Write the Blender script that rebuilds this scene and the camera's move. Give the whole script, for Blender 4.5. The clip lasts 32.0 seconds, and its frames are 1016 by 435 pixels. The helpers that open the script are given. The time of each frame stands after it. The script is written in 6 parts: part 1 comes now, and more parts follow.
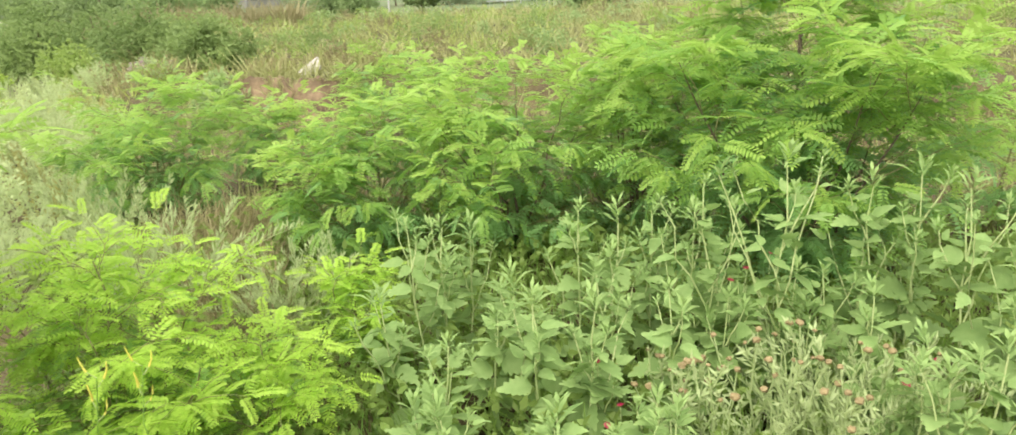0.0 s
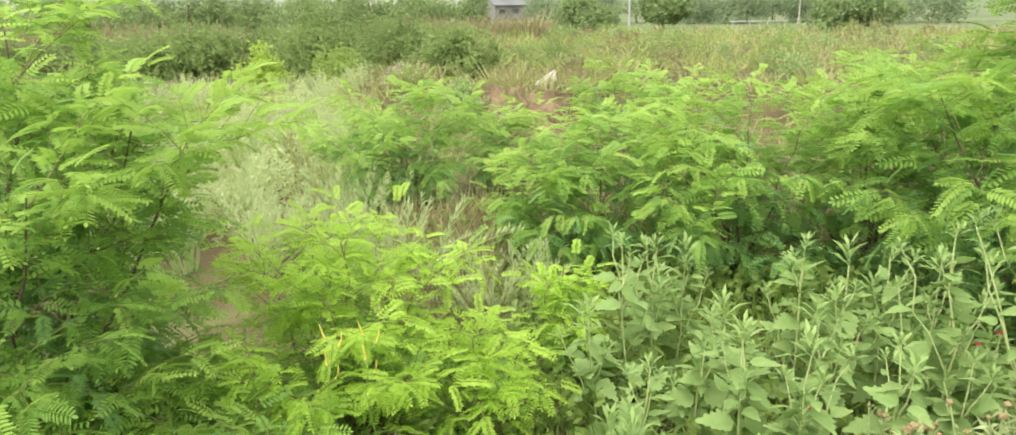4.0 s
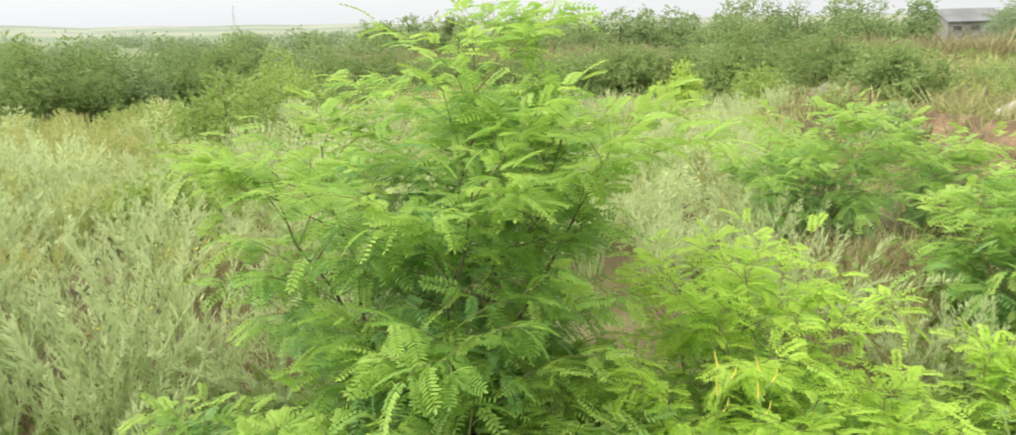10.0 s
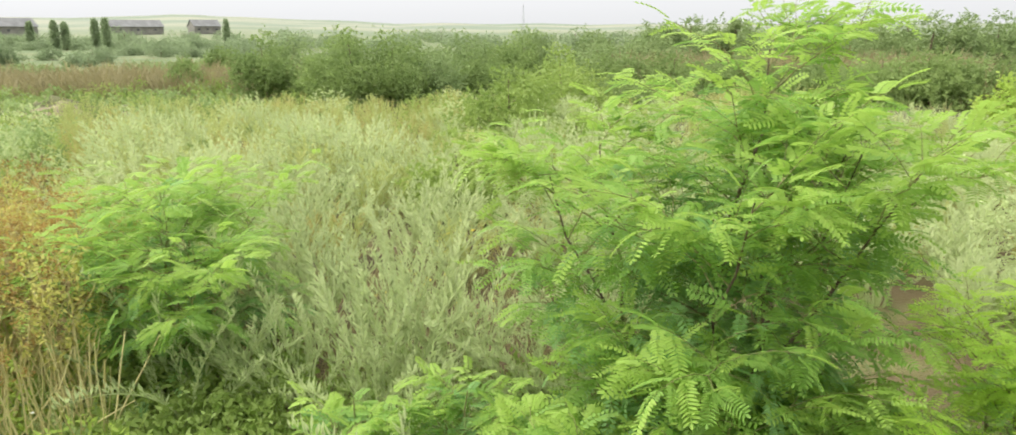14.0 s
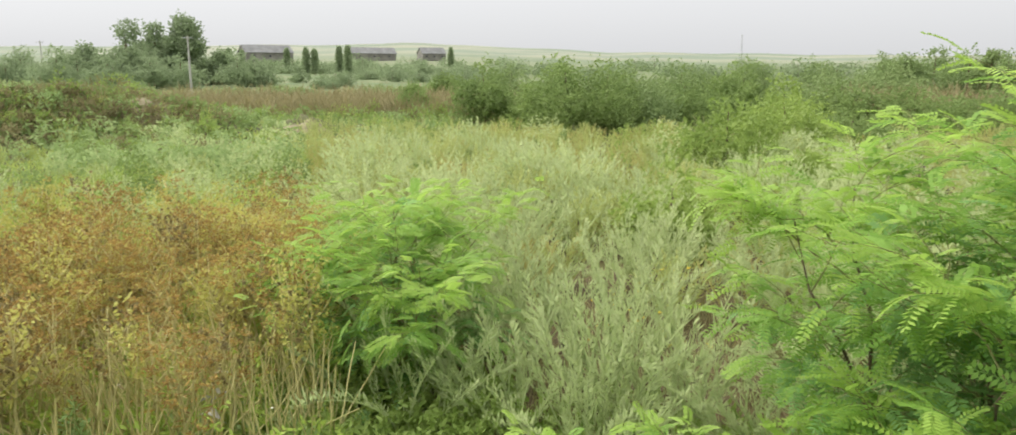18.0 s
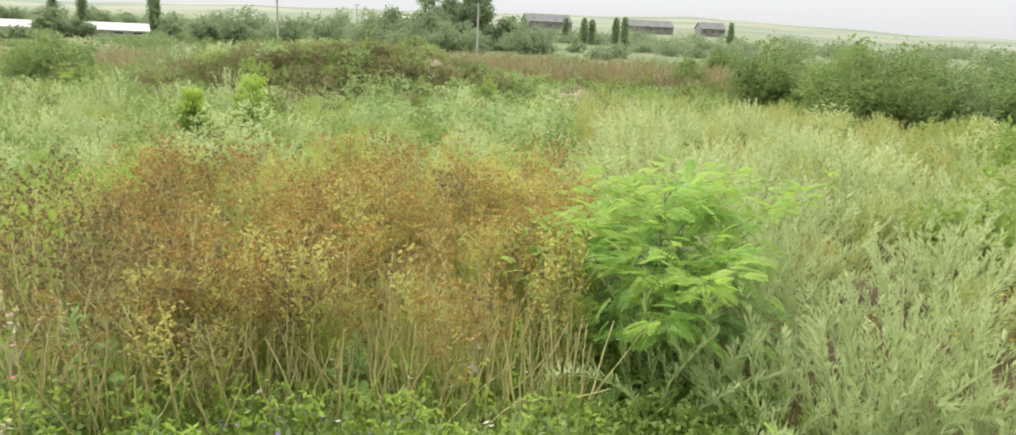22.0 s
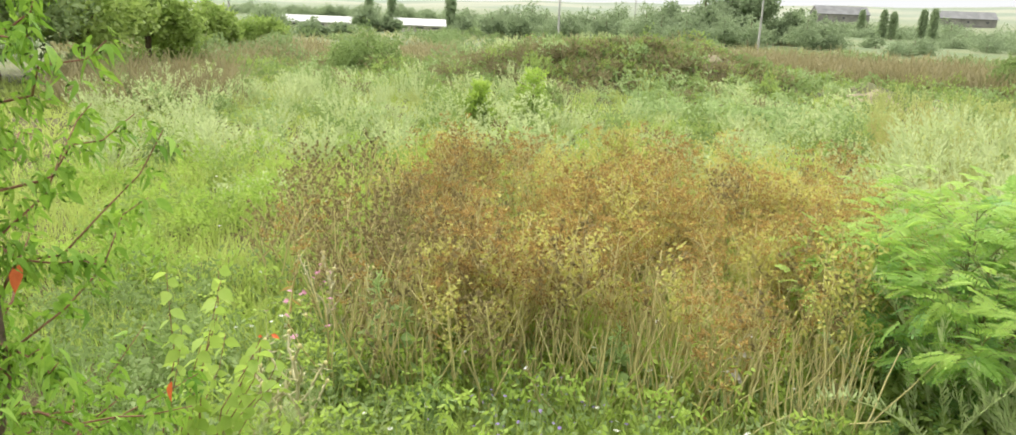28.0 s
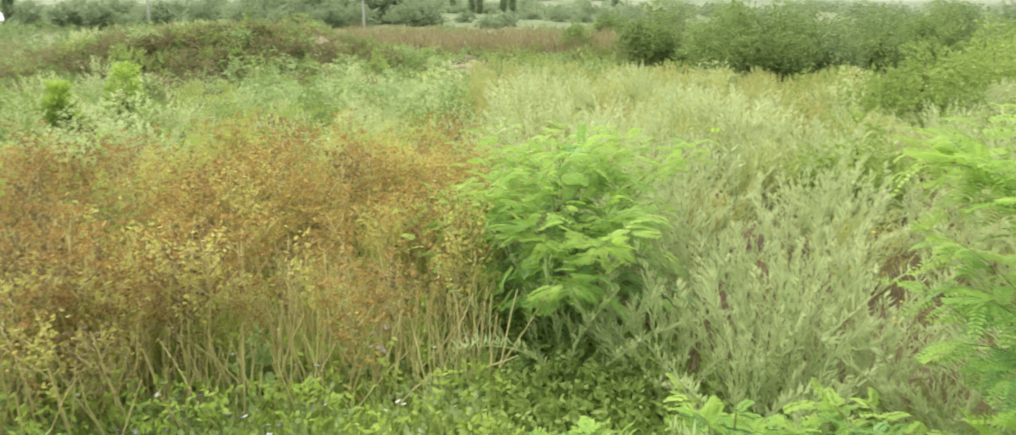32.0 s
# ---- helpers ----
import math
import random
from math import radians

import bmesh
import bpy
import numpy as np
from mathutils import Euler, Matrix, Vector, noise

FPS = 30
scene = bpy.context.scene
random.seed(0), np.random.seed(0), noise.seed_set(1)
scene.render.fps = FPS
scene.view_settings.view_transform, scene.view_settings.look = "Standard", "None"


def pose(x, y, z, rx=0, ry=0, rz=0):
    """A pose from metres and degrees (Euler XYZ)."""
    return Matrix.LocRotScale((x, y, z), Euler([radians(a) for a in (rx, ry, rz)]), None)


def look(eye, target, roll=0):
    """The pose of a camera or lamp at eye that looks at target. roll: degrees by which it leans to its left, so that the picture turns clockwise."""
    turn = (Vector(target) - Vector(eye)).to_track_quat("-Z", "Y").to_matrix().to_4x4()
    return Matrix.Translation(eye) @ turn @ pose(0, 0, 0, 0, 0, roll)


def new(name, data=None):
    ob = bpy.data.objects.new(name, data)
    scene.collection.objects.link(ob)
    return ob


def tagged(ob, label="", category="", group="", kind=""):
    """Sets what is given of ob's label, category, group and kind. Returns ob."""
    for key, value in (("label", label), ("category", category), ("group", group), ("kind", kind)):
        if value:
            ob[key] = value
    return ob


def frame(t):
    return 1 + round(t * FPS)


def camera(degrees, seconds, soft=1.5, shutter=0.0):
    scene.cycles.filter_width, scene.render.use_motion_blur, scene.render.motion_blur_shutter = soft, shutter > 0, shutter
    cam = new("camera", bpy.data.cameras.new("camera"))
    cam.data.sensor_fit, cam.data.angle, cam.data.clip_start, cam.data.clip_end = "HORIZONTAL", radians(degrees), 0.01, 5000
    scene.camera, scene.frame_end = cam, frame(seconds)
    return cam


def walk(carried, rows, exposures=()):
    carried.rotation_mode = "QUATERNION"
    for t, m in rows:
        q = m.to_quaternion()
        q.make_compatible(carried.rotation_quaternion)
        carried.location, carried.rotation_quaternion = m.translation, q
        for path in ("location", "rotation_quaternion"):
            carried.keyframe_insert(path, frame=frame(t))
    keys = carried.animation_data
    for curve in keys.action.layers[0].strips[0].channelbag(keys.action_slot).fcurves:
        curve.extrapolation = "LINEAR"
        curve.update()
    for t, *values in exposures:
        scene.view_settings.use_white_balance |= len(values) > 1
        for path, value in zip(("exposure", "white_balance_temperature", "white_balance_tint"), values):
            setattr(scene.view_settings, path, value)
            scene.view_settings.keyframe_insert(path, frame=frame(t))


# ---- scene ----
cam = camera(67.2, 32.0, soft=1.5, shutter=0.5)
# seconds, place in metres, turn in degrees
ROWS = [
    (0.0, 0.000, 0.000, 3.000, 72.54, 2.28, -0.72),
    (0.5, 0.004, -0.032, 3.009, 72.83, 1.67, 1.19),
    (1.0, 0.013, -0.024, 3.010, 73.10, 1.87, 2.29),
    (1.5, 0.009, -0.026, 3.010, 73.51, 1.66, 4.36),
    (2.0, 0.001, -0.020, 3.003, 74.00, 1.48, 7.46),
    (2.5, -0.004, -0.009, 2.991, 73.85, 1.99, 10.35),
    (3.0, 0.009, -0.001, 2.986, 73.81, 1.66, 12.20),
    (3.5, 0.011, -0.051, 3.017, 73.97, 1.16, 14.32),
    (5.5, 0.016, -0.032, 3.014, 75.15, 1.20, 23.18),
    (6.0, 0.002, -0.023, 3.009, 75.54, 1.33, 25.21),
    (6.5, -0.008, -0.012, 3.008, 75.87, 1.22, 27.42),
    (7.0, -0.008, -0.020, 3.010, 76.27, 1.03, 29.12),
    (7.5, -0.018, -0.015, 3.005, 76.46, 1.97, 30.95),
    (8.0, -0.043, 0.000, 3.007, 76.59, 2.40, 32.97),
    (8.5, -0.048, 0.006, 2.999, 76.72, 2.02, 35.08),
    (9.0, -0.056, 0.005, 3.001, 76.35, 1.52, 38.58),
    (9.5, -0.075, 0.019, 2.997, 76.29, 1.89, 43.24),
    (10.0, -0.083, 0.029, 2.997, 76.31, 1.77, 46.69),
    (10.5, -0.105, 0.034, 2.995, 76.43, 1.94, 49.75),
    (11.0, -0.119, 0.037, 2.991, 76.51, 1.53, 52.43),
    (11.5, -0.137, 0.040, 2.990, 76.61, 1.01, 55.11),
    (12.0, -0.153, 0.035, 2.989, 76.64, 0.65, 57.61),
    (12.5, -0.153, 0.034, 2.991, 76.66, 0.41, 59.88),
    (13.0, -0.163, 0.039, 2.988, 76.68, 0.42, 62.30),
    (13.5, -0.161, 0.027, 2.987, 76.71, 0.25, 64.60),
    (14.0, -0.161, 0.008, 2.989, 76.76, 0.48, 66.92),
    (14.5, -0.150, -0.005, 2.992, 76.90, 0.12, 69.38),
    (15.0, -0.101, -0.034, 2.994, 76.99, 0.15, 71.69),
    (15.5, -0.060, -0.042, 3.015, 77.15, -0.32, 74.02),
    (17.5, -0.285, -0.115, 3.004, 79.04, -0.89, 80.24),
    (18.0, -0.379, -0.105, 3.002, 78.85, -0.20, 82.38),
    (18.5, -0.445, -0.123, 3.000, 78.00, -0.60, 85.23),
    (19.0, -0.478, -0.130, 3.004, 77.39, -0.76, 89.62),
    (19.5, -0.510, -0.154, 3.009, 77.13, -2.38, 92.08),
    (20.0, -0.547, -0.169, 3.013, 77.15, -1.87, 93.67),
    (20.5, -0.571, -0.185, 3.011, 77.45, -2.41, 95.80),
    (21.0, -0.572, -0.200, 3.007, 77.32, -2.36, 98.57),
    (21.5, -0.568, -0.215, 3.008, 76.83, -2.37, 100.27),
    (22.0, -0.554, -0.228, 3.008, 76.42, -2.64, 102.34),
    (22.5, -0.538, -0.237, 3.011, 76.38, -2.19, 104.94),
    (23.0, -0.531, -0.247, 3.013, 76.27, -2.38, 107.59),
    (23.5, -0.533, -0.263, 3.012, 76.14, -2.01, 109.70),
    (24.0, -0.542, -0.267, 3.012, 75.98, -2.12, 112.22),
    (24.5, -0.543, -0.278, 3.008, 75.89, -2.32, 114.78),
    (25.0, -0.530, -0.281, 3.011, 75.79, -2.25, 117.13),
    (25.5, -0.515, -0.288, 3.015, 75.70, -2.55, 119.36),
    (26.0, -0.491, -0.299, 3.032, 75.70, -2.80, 121.24),
    (26.5, -0.467, -0.312, 3.041, 75.49, -2.92, 123.88),
    (28.5, -0.482, -0.276, 3.020, 74.83, -1.96, 120.71),
    (29.0, -0.494, -0.275, 3.015, 74.71, -2.12, 118.11),
    (29.5, -0.507, -0.265, 3.013, 74.58, -1.24, 115.89),
    (30.0, -0.524, -0.251, 3.009, 74.22, -1.43, 112.27),
    (30.5, -0.537, -0.234, 3.008, 74.21, -1.29, 108.29),
    (31.0, -0.550, -0.214, 3.009, 74.34, -0.71, 103.52),
    (31.5, -0.558, -0.199, 3.011, 74.51, -0.56, 98.46),
    (32.0, -0.567, -0.189, 3.017, 74.53, -0.25, 94.24),
]
# the clip's camera opens up a little as it turns to the darker field
EXPOSURES = [(0.0, 0.60), (9.0, 0.58), (12.0, 0.53), (15.0, 0.46), (18.0, 0.25), (20.0, 0.36), (21.0, 0.36), (23.0, 0.50), (26.0, 0.59), (30.0, 0.62), (32.0, 0.56)]
walk(cam, [(t, pose(x, y, z, rx, ry, rz)) for t, x, y, z, rx, ry, rz in ROWS], exposures=EXPOSURES)

# ---- light: bright haze, a veiled sun ----
SUN_EL, SUN_AZ = 62.0, 150.0
world = bpy.data.worlds.new("sky")
scene.world = world
world.use_nodes = True
wn, wl = world.node_tree.nodes, world.node_tree.links
sky_tex = wn.new("ShaderNodeTexSky")
sky_tex.sky_type = "NISHITA"
sky_tex.sun_disc = False
sky_tex.sun_elevation = radians(SUN_EL)
sky_tex.sun_rotation = radians(-SUN_AZ)
sky_tex.dust_density = 4.0
sky_tex.air_density = 1.0
hue = wn.new("ShaderNodeHueSaturation")
hue.inputs["Saturation"].default_value = 0.12
bg1, bg2, add = wn["Background"], wn.new("ShaderNodeBackground"), wn.new("ShaderNodeAddShader")
wl.new(sky_tex.outputs[0], hue.inputs["Color"])
wl.new(hue.outputs[0], bg1.inputs["Color"])
bg1.inputs["Strength"].default_value = 0.05
bg2.inputs["Color"].default_value = (0.97, 0.98, 1.0, 1)
bg2.inputs["Strength"].default_value = 0.57
wl.new(bg1.outputs[0], add.inputs[0])
wl.new(bg2.outputs[0], add.inputs[1])
wl.new(add.outputs[0], wn["World Output"].inputs["Surface"])
sun = new("sun", bpy.data.lights.new("sun", "SUN"))
sun.data.energy = 4.0
sun.data.angle = radians(110)
sun.data.color = (1.0, 0.95, 0.86)
sa, se = radians(SUN_AZ), radians(SUN_EL)
sun.matrix_world = look((-60 * math.sin(sa) * math.cos(se), 60 * math.cos(sa) * math.cos(se), 60 * math.sin(se)), (0, 0, 0))

# ---- materials ----


def nodes_of(name):
    m = bpy.data.materials.new(name)
    m.use_nodes = True
    return m, m.node_tree.nodes, m.node_tree.links


def leafy(name, dark, light, tint=None, scale=2.0, rough=0.55, thin=0.35, spread=0.5):
    """Leaf or stalk: colour by piece and by a slow drift over the plant, light through the blade."""
    m, n, l = nodes_of(name)
    b = n["Principled BSDF"]
    geo, info, tex = n.new("ShaderNodeNewGeometry"), n.new("ShaderNodeObjectInfo"), n.new("ShaderNodeTexCoord")
    noise1 = n.new("ShaderNodeTexNoise")
    noise1.inputs["Scale"].default_value = scale
    noise1.inputs["Detail"].default_value = 3
    l.new(tex.outputs["Object"], noise1.inputs["Vector"])
    mix1 = n.new("ShaderNodeMath")
    mix1.operation = "MULTIPLY_ADD"
    mix1.inputs[1].default_value = spread
    l.new(geo.outputs["Random Per Island"], mix1.inputs[0])
    mix2 = n.new("ShaderNodeMath")
    mix2.operation = "MULTIPLY_ADD"
    mix2.inputs[1].default_value = 1.5
    mix2.inputs[2].default_value = -0.5 - spread * 0.5 + 0.25
    l.new(noise1.outputs["Fac"], mix2.inputs[0])
    mix3 = n.new("ShaderNodeMath")
    mix3.operation = "MULTIPLY_ADD"
    mix3.inputs[1].default_value = 0.3
    l.new(info.outputs["Random"], mix3.inputs[0])
    l.new(mix2.outputs[0], mix3.inputs[2])
    l.new(mix3.outputs[0], mix1.inputs[2])
    ramp = n.new("ShaderNodeValToRGB")
    ramp.color_ramp.elements[0].color = (*dark, 1)
    ramp.color_ramp.elements[1].color = (*light, 1)
    if tint:
        e = ramp.color_ramp.elements.new(0.97)
        e.color = (*light, 1)
        ramp.color_ramp.elements[2].color = (*tint, 1)
    l.new(mix1.outputs[0], ramp.inputs["Fac"])
    l.new(ramp.outputs[0], b.inputs["Base Color"])
    b.inputs["Roughness"].default_value = rough
    b.inputs["Specular IOR Level"].default_value = 0.35
    if thin:
        t, mx, out = n.new("ShaderNodeBsdfTranslucent"), n.new("ShaderNodeMixShader"), n["Material Output"]
        l.new(ramp.outputs[0], t.inputs["Color"])
        mx.inputs[0].default_value = thin
        l.new(b.outputs[0], mx.inputs[1])
        l.new(t.outputs[0], mx.inputs[2])
        l.new(mx.outputs[0], out.inputs["Surface"])
    return m


def rough_mat(name, cols, scale=3.0, rough=0.9, bump=0.3, fine=40.0, metal=0.0):
    """Soil, stone, paint, bark: two scales of noise and a fine relief."""
    m, n, l = nodes_of(name)
    b = n["Principled BSDF"]
    tex = n.new("ShaderNodeTexCoord")
    a, c = n.new("ShaderNodeTexNoise"), n.new("ShaderNodeTexNoise")
    a.inputs["Scale"].default_value, a.inputs["Detail"].default_value = scale, 6
    c.inputs["Scale"].default_value, c.inputs["Detail"].default_value = fine, 4
    l.new(tex.outputs["Object"], a.inputs["Vector"])
    l.new(tex.outputs["Object"], c.inputs["Vector"])
    s = n.new("ShaderNodeMath")
    s.operation = "MULTIPLY_ADD"
    s.inputs[1].default_value, s.inputs[2].default_value = 0.35, -0.17
    l.new(c.outputs["Fac"], s.inputs[0])
    s2 = n.new("ShaderNodeMath")
    s2.operation = "MULTIPLY_ADD"
    s2.inputs[1].default_value = 1.0
    l.new(a.outputs["Fac"], s2.inputs[0])
    l.new(s.outputs[0], s2.inputs[2])
    ramp = n.new("ShaderNodeValToRGB")
    els = ramp.color_ramp.elements
    els[0].position, els[1].position = 0.3, 0.7
    els[0].color, els[1].color = (*cols[0], 1), (*cols[-1], 1)
    for k, col in enumerate(cols[1:-1]):
        e = els.new(0.3 + 0.4 * (k + 1) / (len(cols) - 1))
        e.color = (*col, 1)
    l.new(s2.outputs[0], ramp.inputs["Fac"])
    l.new(ramp.outputs[0], b.inputs["Base Color"])
    b.inputs["Roughness"].default_value, b.inputs["Metallic"].default_value = rough, metal
    bp = n.new("ShaderNodeBump")
    bp.inputs["Strength"].default_value = bump
    bp.inputs["Distance"].default_value = 0.03
    l.new(c.outputs["Fac"], bp.inputs["Height"])
    l.new(bp.outputs[0], b.inputs["Normal"])
    return m


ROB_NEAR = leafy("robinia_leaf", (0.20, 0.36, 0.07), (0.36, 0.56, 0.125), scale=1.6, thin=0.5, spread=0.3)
# paler yellower tone for the crown's top and rim, bluer darker one within
ROB_UPPER = leafy("robinia_upper_leaf", (0.27, 0.44, 0.075), (0.43, 0.60, 0.13), scale=2.0, thin=0.5, spread=0.3)
ROB_INNER = leafy("robinia_inner_leaf", (0.17, 0.35, 0.10), (0.30, 0.50, 0.17), scale=2.0, thin=0.5, spread=0.3)
ROB_LIME = leafy("lime_leaf", (0.33, 0.55, 0.06), (0.54, 0.73, 0.12), scale=2.0, thin=0.5)
SILVER = leafy("wormwood_leaf", (0.35, 0.44, 0.195), (0.60, 0.68, 0.345), scale=0.7, rough=0.85, thin=0.45, spread=0.2)
SILVER_Y = leafy("wormwood_flowering", (0.34, 0.41, 0.12), (0.52, 0.56, 0.22), scale=0.5, rough=0.85, thin=0.5, spread=0.2)
OCHRE = leafy("ochre_weed", (0.30, 0.31, 0.10), (0.50, 0.48, 0.18), scale=0.5, rough=0.8, thin=0.45, spread=0.3)
BLUEGREEN = leafy("greyish_weed_leaf", (0.25, 0.36, 0.13), (0.43, 0.54, 0.24), scale=0.6, rough=0.7, thin=0.45, spread=0.25)
VELVET = leafy("velvety_leaf", (0.145, 0.255, 0.068), (0.345, 0.475, 0.165), scale=2.0, rough=0.75, thin=0.35)
VELVET_STEM = leafy("velvety_stem", (0.36, 0.46, 0.17), (0.52, 0.58, 0.27), scale=3.0, rough=0.7, thin=0)
BROWN = leafy("dry_seed_head", (0.20, 0.135, 0.05), (0.52, 0.355, 0.11), (0.54, 0.50, 0.15), scale=0.6, rough=0.85, thin=0.4, spread=1.0)
BROWN_DK = leafy("dark_seed_head", (0.13, 0.11, 0.05), (0.33, 0.27, 0.12), scale=0.9, rough=0.85, thin=0.35, spread=0.9)
YELLOWING = leafy("yellowing_leaf", (0.34, 0.36, 0.08), (0.58, 0.56, 0.16), scale=1.2, rough=0.7, thin=0.45)
STALK = leafy("dry_stalk", (0.46, 0.41, 0.16), (0.76, 0.70, 0.36), scale=1.5, rough=0.8, thin=0.25, spread=0.8)
GRASS = leafy("meadow_grass", (0.27, 0.38, 0.08), (0.50, 0.58, 0.16), scale=0.25, rough=0.6, thin=0.5, spread=0.35)
GRASS_LOW = leafy("short_grass", (0.17, 0.31, 0.06), (0.36, 0.50, 0.12), scale=0.5, rough=0.6, thin=0.45, spread=0.4)
GRASS_DRY = leafy("dry_grass", (0.23, 0.26, 0.09), (0.42, 0.42, 0.18), scale=0.3, rough=0.7, thin=0.3, spread=0.5)
GRASS_TAN = leafy("brown_grass", (0.21, 0.18, 0.08), (0.40, 0.36, 0.18), scale=0.8, rough=0.8, thin=0.3, spread=0.8)
SHRUB = leafy("shrub_leaf", (0.15, 0.225, 0.075), (0.30, 0.40, 0.135), scale=0.6, rough=0.75, thin=0.45, spread=0.25)
SHRUB_Y = leafy("light_shrub_leaf", (0.19, 0.29, 0.065), (0.37, 0.48, 0.13), scale=0.6, thin=0.45, spread=0.25)
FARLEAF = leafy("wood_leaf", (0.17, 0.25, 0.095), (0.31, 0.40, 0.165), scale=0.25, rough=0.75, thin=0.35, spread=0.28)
# distant haze put into the leaf colour, paler and bluer than near leaves
FARHAZE = leafy("haze_tinted_wood_leaf", (0.21, 0.275, 0.15), (0.32, 0.40, 0.225), scale=0.15, rough=0.8, thin=0.4, spread=0.2)
LIMEWEED = leafy("lime_weed_leaf", (0.28, 0.44, 0.075), (0.47, 0.60, 0.13), scale=0.6, thin=0.5, spread=0.25)
REDWEED = leafy("reddish_weed", (0.18, 0.17, 0.085), (0.32, 0.285, 0.14), scale=0.5, rough=0.8, thin=0.35, spread=0.35)
CHERRY = leafy("pointed_leaf", (0.14, 0.30, 0.035), (0.34, 0.53, 0.075), scale=3.0, thin=0.4, spread=0.7)
REDLEAF = leafy("red_autumn_leaf", (0.62, 0.10, 0.03), (0.80, 0.20, 0.06), scale=3.0, thin=0.3)
BARK = rough_mat("bark", [(0.10, 0.07, 0.045), (0.20, 0.15, 0.10)], 20, 0.9, 0.6, 120)
TWIG = rough_mat("green_twig", [(0.16, 0.17, 0.06), (0.27, 0.25, 0.10)], 12, 0.8, 0.3, 80)
REDTWIG = rough_mat("reddish_twig", [(0.20, 0.08, 0.05), (0.30, 0.16, 0.09)], 12, 0.7, 0.3, 80)
SOIL = rough_mat("red_soil", [(0.09, 0.062, 0.032), (0.16, 0.11, 0.058), (0.25, 0.175, 0.10)], 2.2, 0.95, 0.9, 14)
CLAY = rough_mat("pale_clay", [(0.19, 0.165, 0.10), (0.33, 0.29, 0.18)], 2.0, 0.95, 0.9, 12)
SLAB = rough_mat("pale_stone", [(0.36, 0.33, 0.28), (0.55, 0.51, 0.46)], 4, 0.85, 0.4, 50)
RUBBLE = rough_mat("dark_rubble", [(0.10, 0.075, 0.07), (0.26, 0.20, 0.18)], 4, 0.9, 0.5, 40)
CONCRETE = rough_mat("concrete", [(0.36, 0.35, 0.33), (0.50, 0.49, 0.46)], 2, 0.85, 0.3, 40)
ROOF_GREY = rough_mat("weathered_roof", [(0.11, 0.115, 0.115), (0.19, 0.195, 0.195)], 0.3, 0.8, 0.2, 8)
ROOF_WHITE = rough_mat("pale_sheet_roof", [(0.36, 0.37, 0.37), (0.47, 0.47, 0.46)], 0.2, 0.6, 0.1, 8)
WALL_PALE = rough_mat("pale_plaster", [(0.55, 0.51, 0.45), (0.70, 0.66, 0.60)], 0.5, 0.9, 0.2, 10)
WALL_GREY = rough_mat("weathered_boards", [(0.17, 0.165, 0.15), (0.28, 0.27, 0.24)], 0.5, 0.9, 0.2, 10)
DARKGLASS = rough_mat("dark_opening", [(0.04, 0.045, 0.05), (0.08, 0.085, 0.09)], 1, 0.3, 0.1, 8)
STEEL = rough_mat("galvanised_steel", [(0.40, 0.41, 0.42), (0.55, 0.56, 0.57)], 5, 0.5, 0.1, 60, 0.6)
PETAL_W = leafy("white_petal", (0.72, 0.72, 0.66), (0.85, 0.85, 0.82), thin=0.3)
PETAL_Y = leafy("yellow_petal", (0.70, 0.52, 0.02), (0.85, 0.72, 0.06), thin=0.3)
POD_Y = leafy("yellow_pod", (0.66, 0.62, 0.07), (0.84, 0.80, 0.20), thin=0.4)
PETAL_P = leafy("pink_petal", (0.50, 0.14, 0.30), (0.72, 0.34, 0.50), thin=0.3)
PETAL_V = leafy("violet_petal", (0.20, 0.14, 0.38), (0.34, 0.26, 0.52), thin=0.3)
PETAL_R = leafy("crimson_petal", (0.26, 0.01, 0.04), (0.45, 0.02, 0.08), thin=0.2)
ORANGE_HEAD = leafy("rusty_flower_head", (0.16, 0.12, 0.055), (0.31, 0.235, 0.11), thin=0.1)
GREYLEAF = leafy("grey_felted_leaf", (0.40, 0.38, 0.32), (0.60, 0.58, 0.50), thin=0.15, rough=0.9)
PALESTEM = leafy("pale_thistle_stem", (0.42, 0.40, 0.22), (0.62, 0.58, 0.36), thin=0, rough=0.8)

# ---- mesh helpers ----
rng = np.random.default_rng(7)


def pol(az, d, z=0.0):
    a = radians(az)
    return np.array((-d * math.sin(a), d * math.cos(a), z))


